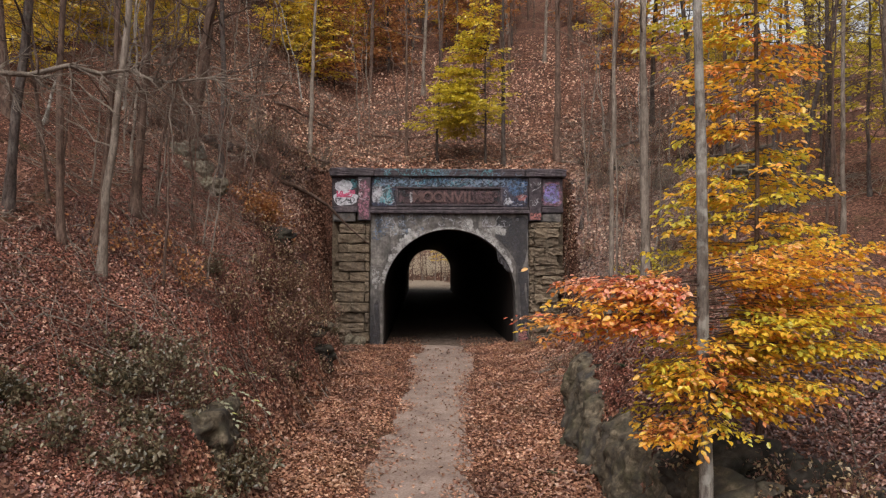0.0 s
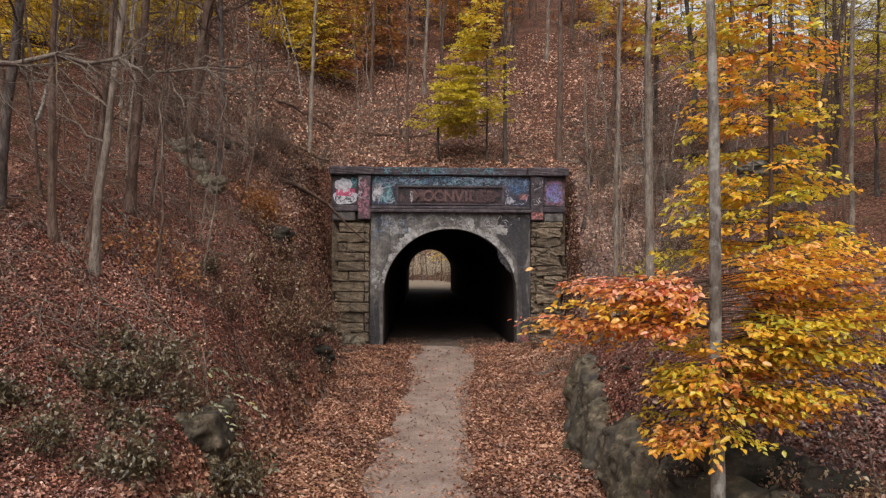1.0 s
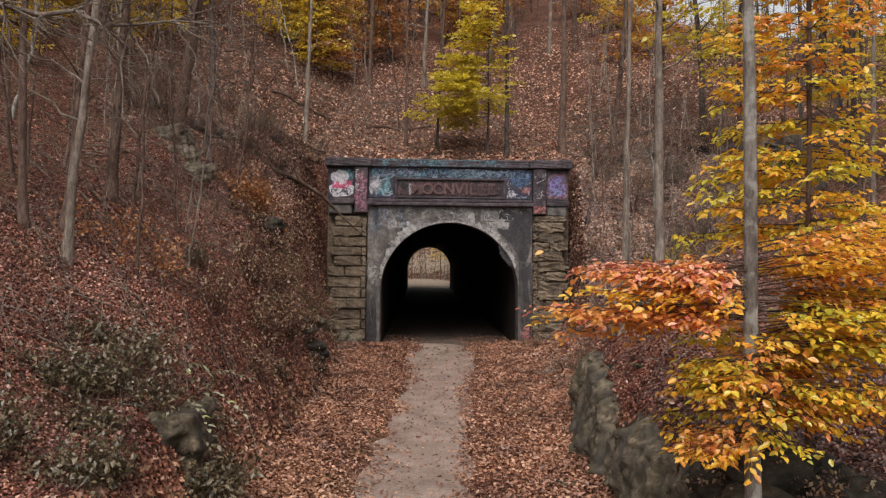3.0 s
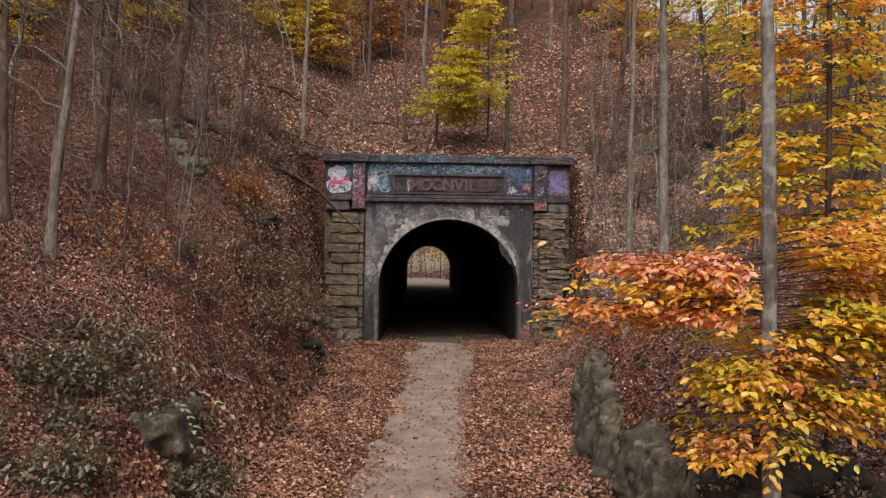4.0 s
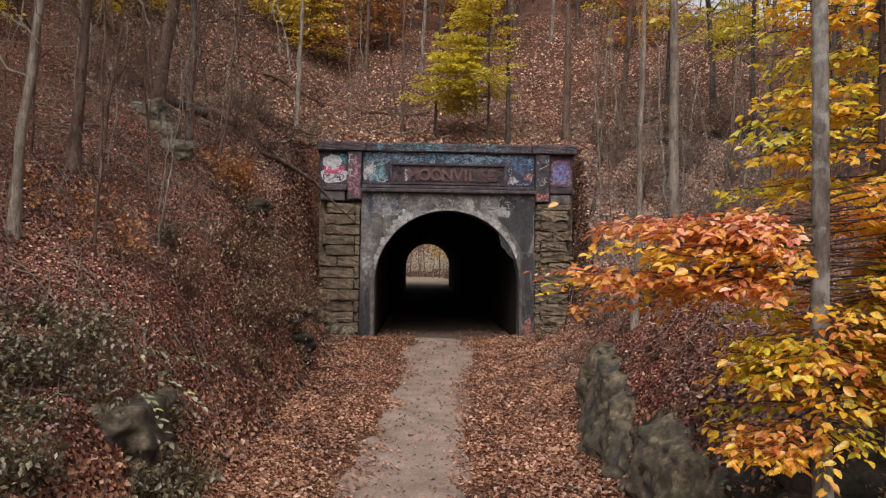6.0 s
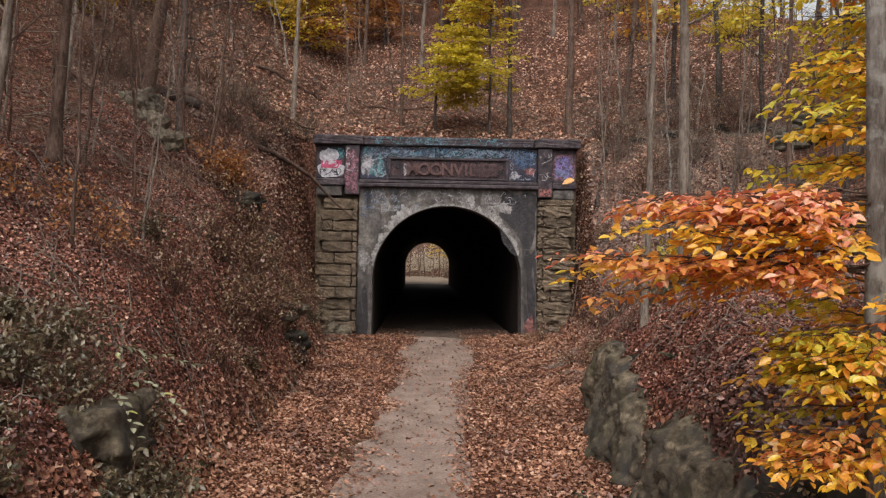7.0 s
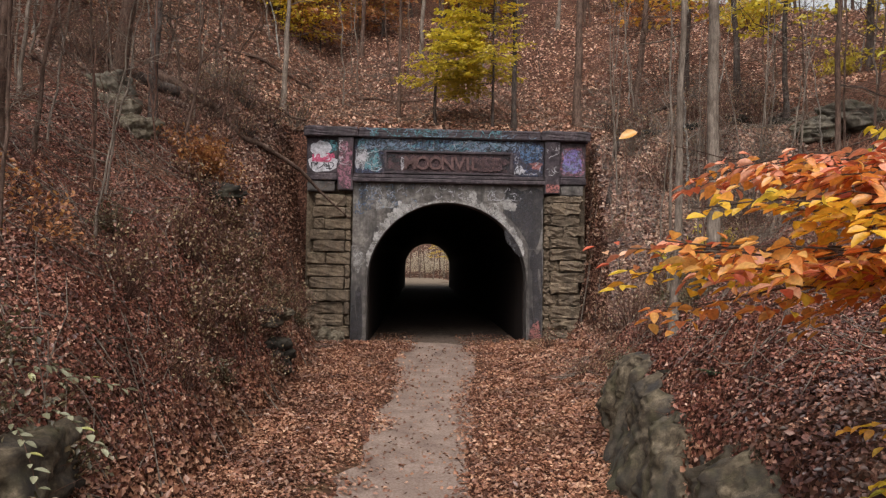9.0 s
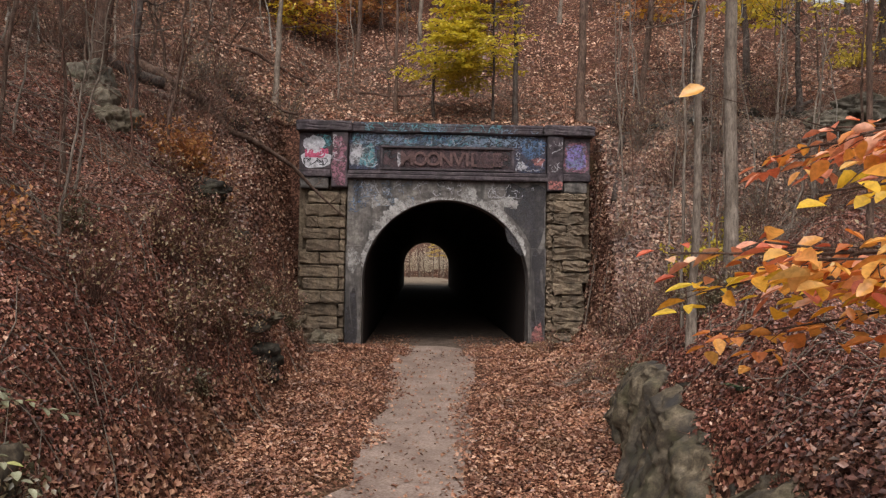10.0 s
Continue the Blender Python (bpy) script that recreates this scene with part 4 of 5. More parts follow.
scatter_litter("portal_litter", 85000, (4.0, 10, -4.5, 1.8), LITTER_STEEP, 0.075, lambda x, y, u: x > 0, "brown fallen leaves on the steep ground beside the portal")
scatter_litter("outcrop_litter", 85000, (-10, -4.0, -7, 1.8), LITTER_STEEP, 0.07, lambda x, y, u: ground_z(x, y) > 0.3, "brown fallen leaves on the steep ground beside the portal")
scatter_litter("mouth_litter", 9000, (-2.45, 2.45, -1.2, 0.29), LITTER_TRAIL, 0.075, lambda x, y, u: np.abs(x + 0.25) > 0.7 + 0.7 * u, "fallen leaves blown into the tunnel mouth")
g = np.random.default_rng(93)
x, y = g.uniform(-2.4, 2.4, 2600), 0.25 + 3.5 * g.random(2600) ** 2
ok = np.abs(x + 0.25) > 0.5 + 0.9 * g.random(2600)
x, y = x[ok], y[ok]
a = g.uniform(0, 6.28, len(x))
L = 0.075 * g.uniform(0.6, 1.3, len(x))
blown = leaf_mesh("blown_leaves", np.stack([x, y, -0.06 + 0.05 * g.random(len(x))], -1), np.stack([np.cos(a), np.sin(a), g.normal(0, 0.2, len(x))], -1), np.array([0, 0, 1.0]) + g.normal(0, 0.4, (len(x), 3)), L, L * 0.65, LITTER_TRAIL, False, 0.3)
tagged(new("blown_leaves", blown), "dry leaves blown onto the tunnel floor", "leaf litter", kind="stuff")
# ---- trees near the cutting ----
tree(2.95, -12.3, 12, 0.06, "thin pale tree on the bank above the ledge", BARK_PALE, 13, (0.01, 0.0), 6, wander=0.03)
tree(4.46, -10.1, 15, 0.12, "straight grey tree on the bank", BARK_PALE, 14, (0.005, 0.0), 6, wander=0.02)
tree(4.0, -9.0, 9, 0.035, "thin pale sapling on the bank", BARK_PALE, 141, (0.0, 0.02), 8, 0.3, 1.0, wander=0.04)
tree(5.6, -12.0, 12, 0.05, "thin grey sapling on the bank", BARK_BROWN, 142, (0.01, 0.0), 6, wander=0.03)
tree(8.84, -10.97, 14, 0.062, "grey tree on the bank", BARK_PALE, 143, (0.0, 0.0), 6, wander=0.03)
tree(-6.68, -15.1, 12, 0.075, "grey tree of a leaning twin pair on the slope", BARK_PALE, 15, (0.07, 0.0), 18, 0.2, 2.6, depth=2, wander=0.04)
tree(-7.1, -14.4, 11, 0.06, "thinner brown tree of a leaning twin pair on the slope", BARK_BROWN, 16, (0.08, 0.0), 16, 0.2, 2.4, depth=2, wander=0.04)
tree(-7.4, -15.0, 12, 0.07, "thin grey tree on the leaf-covered slope", BARK_BROWN, 17, (0.03, 0.0), 10, 0.25, depth=2, wander=0.04)
tree(-8.35, -15.0, 14, 0.09, "dark-barked tree on the slope", BARK_DARK, 18, (0.07, 0.0), 14, 0.2, 2.6, depth=2, wander=0.03)
tree(-7.2, -12.2, 14, 0.1, "dark rough-barked tree on the slope", BARK_BROWN, 19, (0.06, 0.0), 18, 0.2, 2.8, 2, wander=0.03)
tree(-7.9, -6.2, 15, 0.17, "large forked dark tree above the rocks", BARK_BROWN, 20, (0.14, 0.0), 20, 0.2, 3.0, 2, wander=0.04, fork=0.45)
tree(-5.6, 1.9, 11, 0.1, "pale dead-looking tree above the portal", BARK_PALE, 21, (0.02, 0.1), 6, wander=0.03)
tree(2.25, 1.9, 12, 0.09, "dark slim tree above the portal", BARK_DARK, 221, (0.0, 0.02), 5, 0.5, 1.2, wander=0.02)
young = tree(1.5, 1.7, 7.0, 0.05, "young tree with layered yellow-green leaves above the portal", BARK_DARK, 22, (0.0, 0.0), 0, wander=0.02)
g = np.random.default_rng(22)
for k in range(84):
    f = (k * 0.618) % 1.0
    a = math.pi + g.normal(0, 0.9) if k % 2 else g.uniform(0, 6.28)
    ln = (2.8 if math.cos(a) < 0 else 1.6) * (1.05 - 0.75 * f) * g.uniform(0.7, 1.1)
    w, lv = Wood(), []
    spray(g, w, lv, (0, 0, 1.7 + 5.1 * f), (math.cos(a), math.sin(a), 0.12), max(ln, 0.45), max(0.3, ln * 0.42), 0.012, 0.17, 0.05, 0.1, 0.15)
    br = put("branch", w.mesh("branch", BARK_DARK), young)
    put("foliage", leaves_to_mesh(g, "foliage", lv, FOLIAGE_YELLOW if f > 0.55 + g.normal(0, 0.12) else FOLIAGE_LIME, False, 0.62, 0.5), br)["kind"] = "stuff"
tree(4.6, 2.6, 14, 0.16, "dark leaning tree above the portal", BARK_BROWN, 23, (0.03, 0.1), 10, wander=0.04)
tree(-1.7, 3.0, 10, 0.07, "thin tree above the portal", BARK_BROWN, 24, (0.0, 0.05), 8, wander=0.04)
tree(-0.4, 2.2, 10, 0.05, "thin dark tree above the portal", BARK_DARK, 25, (0.0, 0.03), 8, wander=0.04)
# tree beside the walk whose bare limb reaches over the bank
limb_tree = tree(-7.2, -20.9, 12, 0.14, "dark tree with a long bare pale limb reaching over the bank", BARK_DARK, 31, (-0.02, 0.0), 4, 0.6, wander=0.03)
g = np.random.default_rng(8)
w = Wood()
o = np.array(limb_tree.location)
pts = np.array([(-7.15, -20.9, 4.55), (-6.3, -20.75, 4.85), (-5.5, -20.6, 5.05), (-5.1, -20.6, 5.03), (-4.7, -20.63, 5.12), (-4.4, -20.58, 5.05), (-4.1, -20.6, 5.09), (-3.85, -20.6, 4.97), (-3.6, -20.64, 4.96), (-3.25, -20.6, 5.02), (-2.95, -20.6, 5.0)]) - o
w.tube(pts, np.linspace(0.038, 0.007, len(pts)), 7)
for k in range(44):
    i = 2 + k % 8
    bare_limb(g, w, pts[i], (g.uniform(0.2, 0.9), g.normal(0, 0.5), g.uniform(-0.9, 0.4)), g.uniform(0.3, 1.2), 0.008, 2 if k % 3 == 0 else 1)
put("limb", w.mesh("limb", BARK_PALE), limb_tree, "long bare pale limb with drooping twigs")

# ---- the wood on the hill ----
def woodland_kinds():
    kinds = []
    for k, (bark, crown, mat, lab) in enumerate((
            (BARK_BROWN, None, None, "bare slender brown tree of the hillside wood"),
            (BARK_PALE, None, None, "bare pale grey tree of the hillside wood"),
            (BARK_DARK, None, None, "bare dark-barked tree of the hillside wood"),
            (BARK_BROWN, (3.5, 11, 2.6, 40, 0.13), FOLIAGE_YELLOW, "woodland tree with thin yellow autumn leaves"),
            (BARK_BROWN, (3.0, 11, 2.4, 40, 0.13), FOLIAGE_RUST, "woodland tree with rusty orange leaves"),
            (BARK_DARK, (2.5, 10, 2.6, 42, 0.13), FOLIAGE_ORANGE, "woodland tree with orange and yellow leaves"),
            (BARK_DARK, (3.0, 11, 2.6, 40, 0.13), FOLIAGE_LIME, "woodland tree with thin yellow-green leaves"),
            (BARK_BROWN, None, None, "bare brown sapling of the hillside wood"),
            (BARK_DARK, (0.8, 6.8, 2.2, 70, 0.09), FOLIAGE_YELLOW, "low young tree with bright yellow leaves"),
            (BARK_DARK, (0.8, 6.8, 2.0, 60, 0.09), FOLIAGE_RUST, "low young tree with orange-brown leaves"))):
        thin = k >= 7
        kinds.append(tree(-60 + 4 * k, 110, 13 if not thin else 8, 0.1 if not thin else 0.04, lab, bark, 600 + k, (0.0, 0.0), 15 if not thin else 20, 0.18, 2.6 if not thin else 1.6, 2,
                          crown, mat, 0.24, "trees of the hillside wood", 0.05, z=0.0))
    return kinds


KINDS = woodland_kinds()
g = np.random.default_rng(41)
placed = [(1.95, 1.5), (4.6, 2.6), (-1.7, 3.0), (-5.6, 1.9)]
spots = []
while len(spots) < 105:
    x, y = g.uniform(-32, 36), g.uniform(2.5, 46)
    if y < 12 and abs(x) < 5 and g.random() < 0.75:
        continue
    if min((x - a) ** 2 + (y - b) ** 2 for a, b in placed) < 1.6:
        continue
    if x > 12 and y > 12 and g.random() < 0.6:  # thin along the ridge, sky between the trunks
        continue
    placed.append((x, y))
    spots.append((x, y))
for k in range(24):  # the two flanks of the cutting
    x = g.uniform(8.5, 24) * (-1 if k % 2 else 1)
    spots.append((x, g.uniform(-24, 2)))
for k in range(14):
    spots.append((g.uniform(-9, 7), g.uniform(112, 124)))
for k in range(24):  # beyond the far mouth
    x = g.uniform(5.5, 22) * (1 if k % 2 else -1) if k < 16 else g.uniform(-8, 8)
    spots.append((x + (4 if x > 0 else -6), g.uniform(84, 112) if k < 16 else g.uniform(106, 122)))
spots += [(-2.6, 108), (-0.9, 104), (0.2, 111), (1.4, 103), (2.6, 107), (3.6, 112), (-4.0, 114)]
for x, y in spots:
    u = g.random()
    if y > 60:
        k = (1, 1, 0, 3, 1, 7)[int(u * 6)]
    elif x < -6:
        k = (0, 2, 0, 3, 4, 5, 3, 7, 1, 4)[int(u * 10)]
    elif x > 8:
        k = (0, 1, 2, 1, 6, 6, 0, 7, 5, 2)[int(u * 10)] if y < 16 else (0, 1, 2, 1, 0, 7)[int(u * 6)]
    else:
        k = (0, 1, 2, 0, 1, 7, 4, 5, 0, 4)[int(u * 10)]
    if y < 14 and abs(x) < 7 and k in (3, 4, 5, 6):
        k = 0
    s = g.uniform(0.8, 1.3)
    m = pose(x, y, float(ground_z(x, y)) - 0.2, g.normal(0, 2.5), g.normal(0, 2.5), g.uniform(0, 360)) @ Matrix.Scale(s, 4)
    copy_thing(KINDS[k], m)
# leafy young trees: explicit ones where they stand out, the rest by region
YOUNG = [(-12.8, -5.2, 8), (-13.6, -4, 8), (-12.0, -6.4, 8), (-14.5, -2.6, 8), (-13.2, -2.2, 8), (-14.6, -5.8, 8), (-12.4, -0.6, 8), (-11.8, 3.2, 8),
         (11.5, -8, 6), (13.2, -6.5, 6), (12.2, -4, 6), (17, 5, 6), (19, 3, 6), (16.0, -2.5, 6), (10.5, 14, 9), (11, 19, 8)]
for count, x0, x1, y0, y1, mix in ((9, -18, -12.5, -4, 5, (8, 8, 9)), (12, -21, -8.5, 6, 16, (8, 9, 9)), (14, -16, -3, 13, 25, (9, 9, 8)), (8, -6, 7, 21, 30, (9, 9, 8))):
    YOUNG += [(g.uniform(x0, x1), g.uniform(y0, y1), mix[q % 3]) for q in range(count)]
for x, y, k in YOUNG:
    x, y = x + g.normal(0, 0.3), y + g.normal(0, 0.3)
    copy_thing(KINDS[k], pose(x, y, float(ground_z(x, y)) - 0.2, 0, 0, g.uniform(0, 360)) @ Matrix.Scale(g.uniform(0.75, 1.1) * (0.7 if x < -9 and y < 12 else 0.62 if k == 6 else 1.0), 4))
for root in KINDS:  # the first of each kind joins the wood too
    x, y = g.uniform(-20, 24), g.uniform(24, 40)
    root.matrix_world = pose(x, y, float(ground_z(x, y)) - 0.2)

# many-twigged bare saplings under the taller trees
TWIGGY = [tree(-30 + 3 * k, 50, 6.0, 0.034, "bare crooked sapling on the leafy hillside", (BARK_PALE, BARK_BROWN, BARK_GREY)[k], 650 + k, (0.06, 0.0), 11, 0.15, 1.8, 1, group="saplings of the hillside", wander=0.16, z=0.0) for k in range(3)]
g = np.random.default_rng(46)
for k in range(58):
    if k < 14:
        x, y = g.uniform(-10.5, -5.8), g.uniform(-11.5, 0.2)
    elif k < 24:
        x, y = g.uniform(4.9, 11), g.uniform(-7, 1.5)
    else:
        x, y = g.uniform(-14, 16), g.uniform(2.5, 16)
    if -1.0 < x < 3.5 and y < 5:
        continue
    m = pose(x, y, float(ground_z(x, y)) - 0.1, g.normal(0, 9), g.normal(0, 9), g.uniform(0, 360)) @ Matrix.Scale(g.uniform(0.6, 1.25), 4)
    copy_thing(TWIGGY[k % 3], m)
for k, root in enumerate(TWIGGY):
    x, y = (-9.5, -7.8, 7.5)[k], (5.5, 1.8, 6.5)[k]
    root.matrix_world = pose(x, y, float(ground_z(x, y)) - 0.1)
for k in range(26):  # rusty and yellow understorey along the top of the slope
    x, y = g.uniform(-24, -4), g.uniform(12, 30)
    copy_thing(KINDS[9 if k % 3 else 8], pose(x, y, float(ground_z(x, y)) - 0.2, 0, 0, g.uniform(0, 360)) @ Matrix.Scale(g.uniform(0.7, 1.1), 4))

# twiggy young trees on the west slope
g = np.random.default_rng(44)
for k, (x, y) in enumerate(((-6.3, -11.0), (-7.4, -10.2), (-5.9, -9.0), (-8.3, -11.8), (-6.6, -7.6), (-7.9, -6.2), (-6.0, -5.0), (-8.8, -8.6), (-7.6, -12.8), (-5.6, -12.4), (-9.4, -10.4), (-6.9, -3.6), (5.8, -6.0), (6.8, -2.2), (5.2, -1.6))):
    tree(x, y, g.uniform(3.6, 5.5), 0.022, "bare twiggy young tree on the slope", (BRUSH, BARK_PALE)[k % 2], 700 + k, (g.normal(0, 0.12), g.normal(0, 0.12)), 12, 0.12, 1.5, 2, wander=0.08)
for k in range(11):
    x, y = g.uniform(4.8, 9.5), g.uniform(-6.5, 1.2)
    tree(x, y, g.uniform(4.5, 8), 0.026, "thin pale sapling on the bank beside the portal", BARK_PALE, 730 + k, (g.normal(0, 0.05), g.normal(0, 0.05)), 9, 0.2, 1.1, 1, wander=0.05)
# bare saplings and brushy young trees about the cutting
g = np.random.default_rng(43)
for k in range(24):
    if k < 12:
        x, y = g.uniform(-11.5, -5.8), g.uniform(-15, 0)
    else:
        x, y = g.uniform(5.5, 11), g.uniform(-14, 0)
    kind = (7, 7, 7, 2, 7)[k % 5]
    copy_thing(KINDS[kind], pose(x, y, float(ground_z(x, y)) - 0.2, g.normal(0, 4), g.normal(0, 4), g.uniform(0, 360)) @ Matrix.Scale(g.uniform(0.55, 1.0), 4))

# the crowded far side of the wood, too dense to tell apart
g = np.random.default_rng(47)
thicket = Wood()
for k in range(230):
    x, y = g.uniform(-34, 34), g.uniform(16, 50)
    if x > 11 and y > 20 and k % 3:
        continue
    zb_ = float(ground_z(x, y)) - 0.2
    h, r0 = g.uniform(7, 15), g.uniform(0.04, 0.12)
    pts = bent(g, (x, y, zb_), (g.normal(0, 0.05), g.normal(0, 0.05), 1), h, 7, 0.06)
    thicket.tube(pts, np.linspace(r0, r0 * 0.2, 7), 5)
    for q in range(16):
        i = int(g.integers(1, 6))
        tp = bent(g, pts[i] + (pts[i + 1] - pts[i]) * g.random(), (g.normal(), g.normal(), 0.7), g.uniform(0.8, 2.4), 4, 0.25)
        thicket.tube(tp, np.linspace(0.02, 0.006, 4), 3)
tagged(new("far_wood", thicket.mesh("far_wood", BARK_BROWN)), "crowded bare trunks and twigs of the far wood", "wood", kind="stuff")
# ---- leafy branches over the trail ----
LEAF_PINK = leaf_mat("turning_leaves_salmon", [(0.0, (0.56, 0.12, 0.06)), (0.25, (0.72, 0.28, 0.17)), (0.65, (0.84, 0.46, 0.31)), (1.0, (0.8, 0.5, 0.3))], 0.36, deep=(1.0, 0.55, 0.4))
LEAF_ORANGE = leaf_mat("turning_leaves_orange", [(0.0, (0.66, 0.2, 0.06)), (0.35, (0.84, 0.36, 0.1)), (0.7, (0.88, 0.46, 0.1)), (1.0, (0.86, 0.56, 0.2))], 0.5, deep=(1.0, 0.8, 0.6))
LEAF_GOLD = leaf_mat("turning_leaves_gold", [(0.0, (0.8, 0.34, 0.05)), (0.35, (0.9, 0.48, 0.04)), (0.75, (0.9, 0.58, 0.05)), (1.0, (0.84, 0.62, 0.07))], 0.52)
LEAF_YELLOW = leaf_mat("turning_leaves_yellow_green", [(0.0, (0.82, 0.54, 0.04)), (0.4, (0.82, 0.64, 0.05)), (0.75, (0.66, 0.6, 0.06)), (1.0, (0.46, 0.46, 0.06))], 0.52)


def one_leaf(mat):
    return leaf_mesh("leaf", [(0, 0, 0)], [(0, 1, 0)], [(0, 0, 1)], [1.0], [0.56], mat, True)


def leafy_branch(root, base, spec, seed, bark, near, leaf_len=0.078, gap=0.029):
    """One branch with its leaves; leaves inside the near stretch are pieces of their own."""
    z, way, length, spread, mat, sag = spec
    g = np.random.default_rng(seed)
    wood, leaves = Wood(), []
    spray(g, wood, leaves, (0, 0, z), way, length, spread, 0.007, leaf_len, gap, sag, 0.1)
    br = put("branch", wood.mesh("branch", bark), root)
    single = [l for l in leaves if near(l[0] + base)]
    rest = [l for l in leaves if not near(l[0] + base)]
    if rest:
        f = put("foliage", leaves_to_mesh(g, "foliage", rest, mat, True, 0.6, 0.36), br, "level spray of turning leaves")
        f["kind"] = "stuff"
    return br, single, mat


A = np.array([1.84, -20.7, float(ground_z(1.84, -20.7)) - 0.15])
front = tree(*A[:2], 13, 0.074, "slender grey-barked tree with orange and gold leaves beside the path", BARK_GREY, 11, (-0.005, 0.0), 0, wander=0.012)
zb = A[2]
SPECS = []
g = np.random.default_rng(64)
# level layers over the trail: height, reach, how many, spread of the side twigs, leaf colours
for zz, reach, count, side, mats in (
        (2.95, 1.68, 9, 0.46, (LEAF_PINK, LEAF_PINK, LEAF_ORANGE)),
        (2.72, 1.25, 6, 0.42, (LEAF_GOLD, LEAF_ORANGE)),
        (2.5, 1.86, 10, 0.48, (LEAF_ORANGE, LEAF_GOLD, LEAF_PINK, LEAF_ORANGE)),
        (2.08, 0.68, 10, 0.4, (LEAF_YELLOW, LEAF_GOLD, LEAF_YELLOW)),
        (1.92, 0.58, 8, 0.4, (LEAF_YELLOW, LEAF_GOLD)),
        (1.42, 0.64, 11, 0.42, (LEAF_GOLD, LEAF_ORANGE, LEAF_GOLD, LEAF_ORANGE))):
    for k in range(count):
        a = math.pi + (0.9 * (k + 0.5) / count - 0.45) * (1 if reach > 1 else 1.6) - (0.24 if reach > 1 else 0.1)
        ln = reach * (g.uniform(0.74, 1.0) if k else 1.0)
        droop = -0.05 if zz < 2.3 else 0.0
        SPECS.append((zz + g.normal(0, 0.04) - zb, (math.cos(a), math.sin(a) * 0.8, droop + g.normal(0.0, 0.02)), ln, side, mats[k % len(mats)], g.uniform(-0.01, 0.05)))
for k in range(62):  # the far side of the tree rises towards the bank
    f = (k * 0.618) % 1.0
    zz = 1.62 + 1.53 * f
    a = g.normal(0.0, 0.6)
    mats = (LEAF_ORANGE, LEAF_GOLD, LEAF_ORANGE) if zz < 1.75 else (LEAF_GOLD, LEAF_YELLOW, LEAF_ORANGE, LEAF_YELLOW, LEAF_GOLD) if zz < 2.7 else (LEAF_GOLD, LEAF_ORANGE, LEAF_GOLD)
    ln = (2.35 if zz > 2.0 else 1.3) * g.uniform(0.65, 1.05)
    if math.sin(a) < -0.45:
        ln = min(ln, 1.0)
    SPECS.append((zz - zb, (math.cos(a), math.sin(a) * 0.8, (0.2 if zz > 2.75 else 0.05 if zz > 2.0 else -0.02) + g.normal(0, 0.04)), ln, 0.52, mats[k % len(mats)], g.uniform(0.0, 0.07)))
for k in range(18):  # short sprays before and behind the trunk
    zz = 1.48 + 1.0 * ((k * 0.618) % 1.0)
    a = (-1 if k % 2 else 1) * g.normal(math.pi / 2, 0.5)
    SPECS.append((zz - zb, (math.cos(a), math.sin(a), -0.06 + g.normal(0, 0.05)), g.uniform(0.35, 0.55) if k % 2 else g.uniform(0.8, 1.3), 0.36, (LEAF_GOLD, LEAF_YELLOW, LEAF_ORANGE)[k % 3], 0.05))
for k in range(10):  # small sprays that hide the lower trunk
    zz = (1.42 if k % 2 else 1.95) + 0.25 * ((k * 0.618) % 1.0)
    a = -math.pi / 2 + g.normal(0, 0.7)
    SPECS.append((zz - zb, (math.cos(a), math.sin(a), -0.1 + g.normal(0, 0.08)), g.uniform(0.28, 0.46), 0.3, (LEAF_GOLD, LEAF_YELLOW, LEAF_ORANGE, LEAF_GOLD)[k % 4], 0.08))
loose = []
for k, spec in enumerate(SPECS):
    loose.append(leafy_branch(front, A, spec, 300 + k, BARK_BROWN, lambda p: p[1] < -20.3 and p[0] < 1.0 and p[2] > 2.3))
left_over = 300
protos = {m: one_leaf(m) for m in (LEAF_PINK, LEAF_ORANGE, LEAF_GOLD, LEAF_YELLOW)}
g = np.random.default_rng(77)
for br, single, mat in loose:
    take, rest = single[:left_over], single[left_over:]
    left_over -= len(take)
    for p, d, ln in take:
        d = unit(np.asarray(d))
        n = np.array([0, 0, 1.0]) + g.normal(0, 0.35, 3)
        s = unit(np.cross(d, n))
        n = np.cross(s, d)
        ob = put("leaf", protos[mat], br)
        m = Matrix((s, d, n)).transposed().to_4x4()
        ob.matrix_local = Matrix.Translation(p) @ m @ Matrix.Scale(ln, 4)
    if rest:
        f = put("foliage", leaves_to_mesh(g, "foliage", rest, mat, True, 0.6, 0.36), br, "level spray of turning leaves")
        f["kind"] = "stuff"

# the last leaf at the tip of a long twig
w = Wood()
tip = np.array([0.06, -20.27, 3.05]) - A
w.tube(bent(g, np.array([0.55, -20.15, 2.95]) - A, tip - (np.array([0.55, -20.15, 2.95]) - A), 0.51, 6, 0.03), np.linspace(0.003, 0.0012, 6), 4)
twig = put("branch", w.mesh("branch", BARK_BROWN), front)
put("leaf", leaf_mesh("leaf", [tip], [(-0.95, -0.1, -0.28)], [(0.1, -0.75, 0.6)], [0.085], [0.05], LEAF_ORANGE, True), twig)

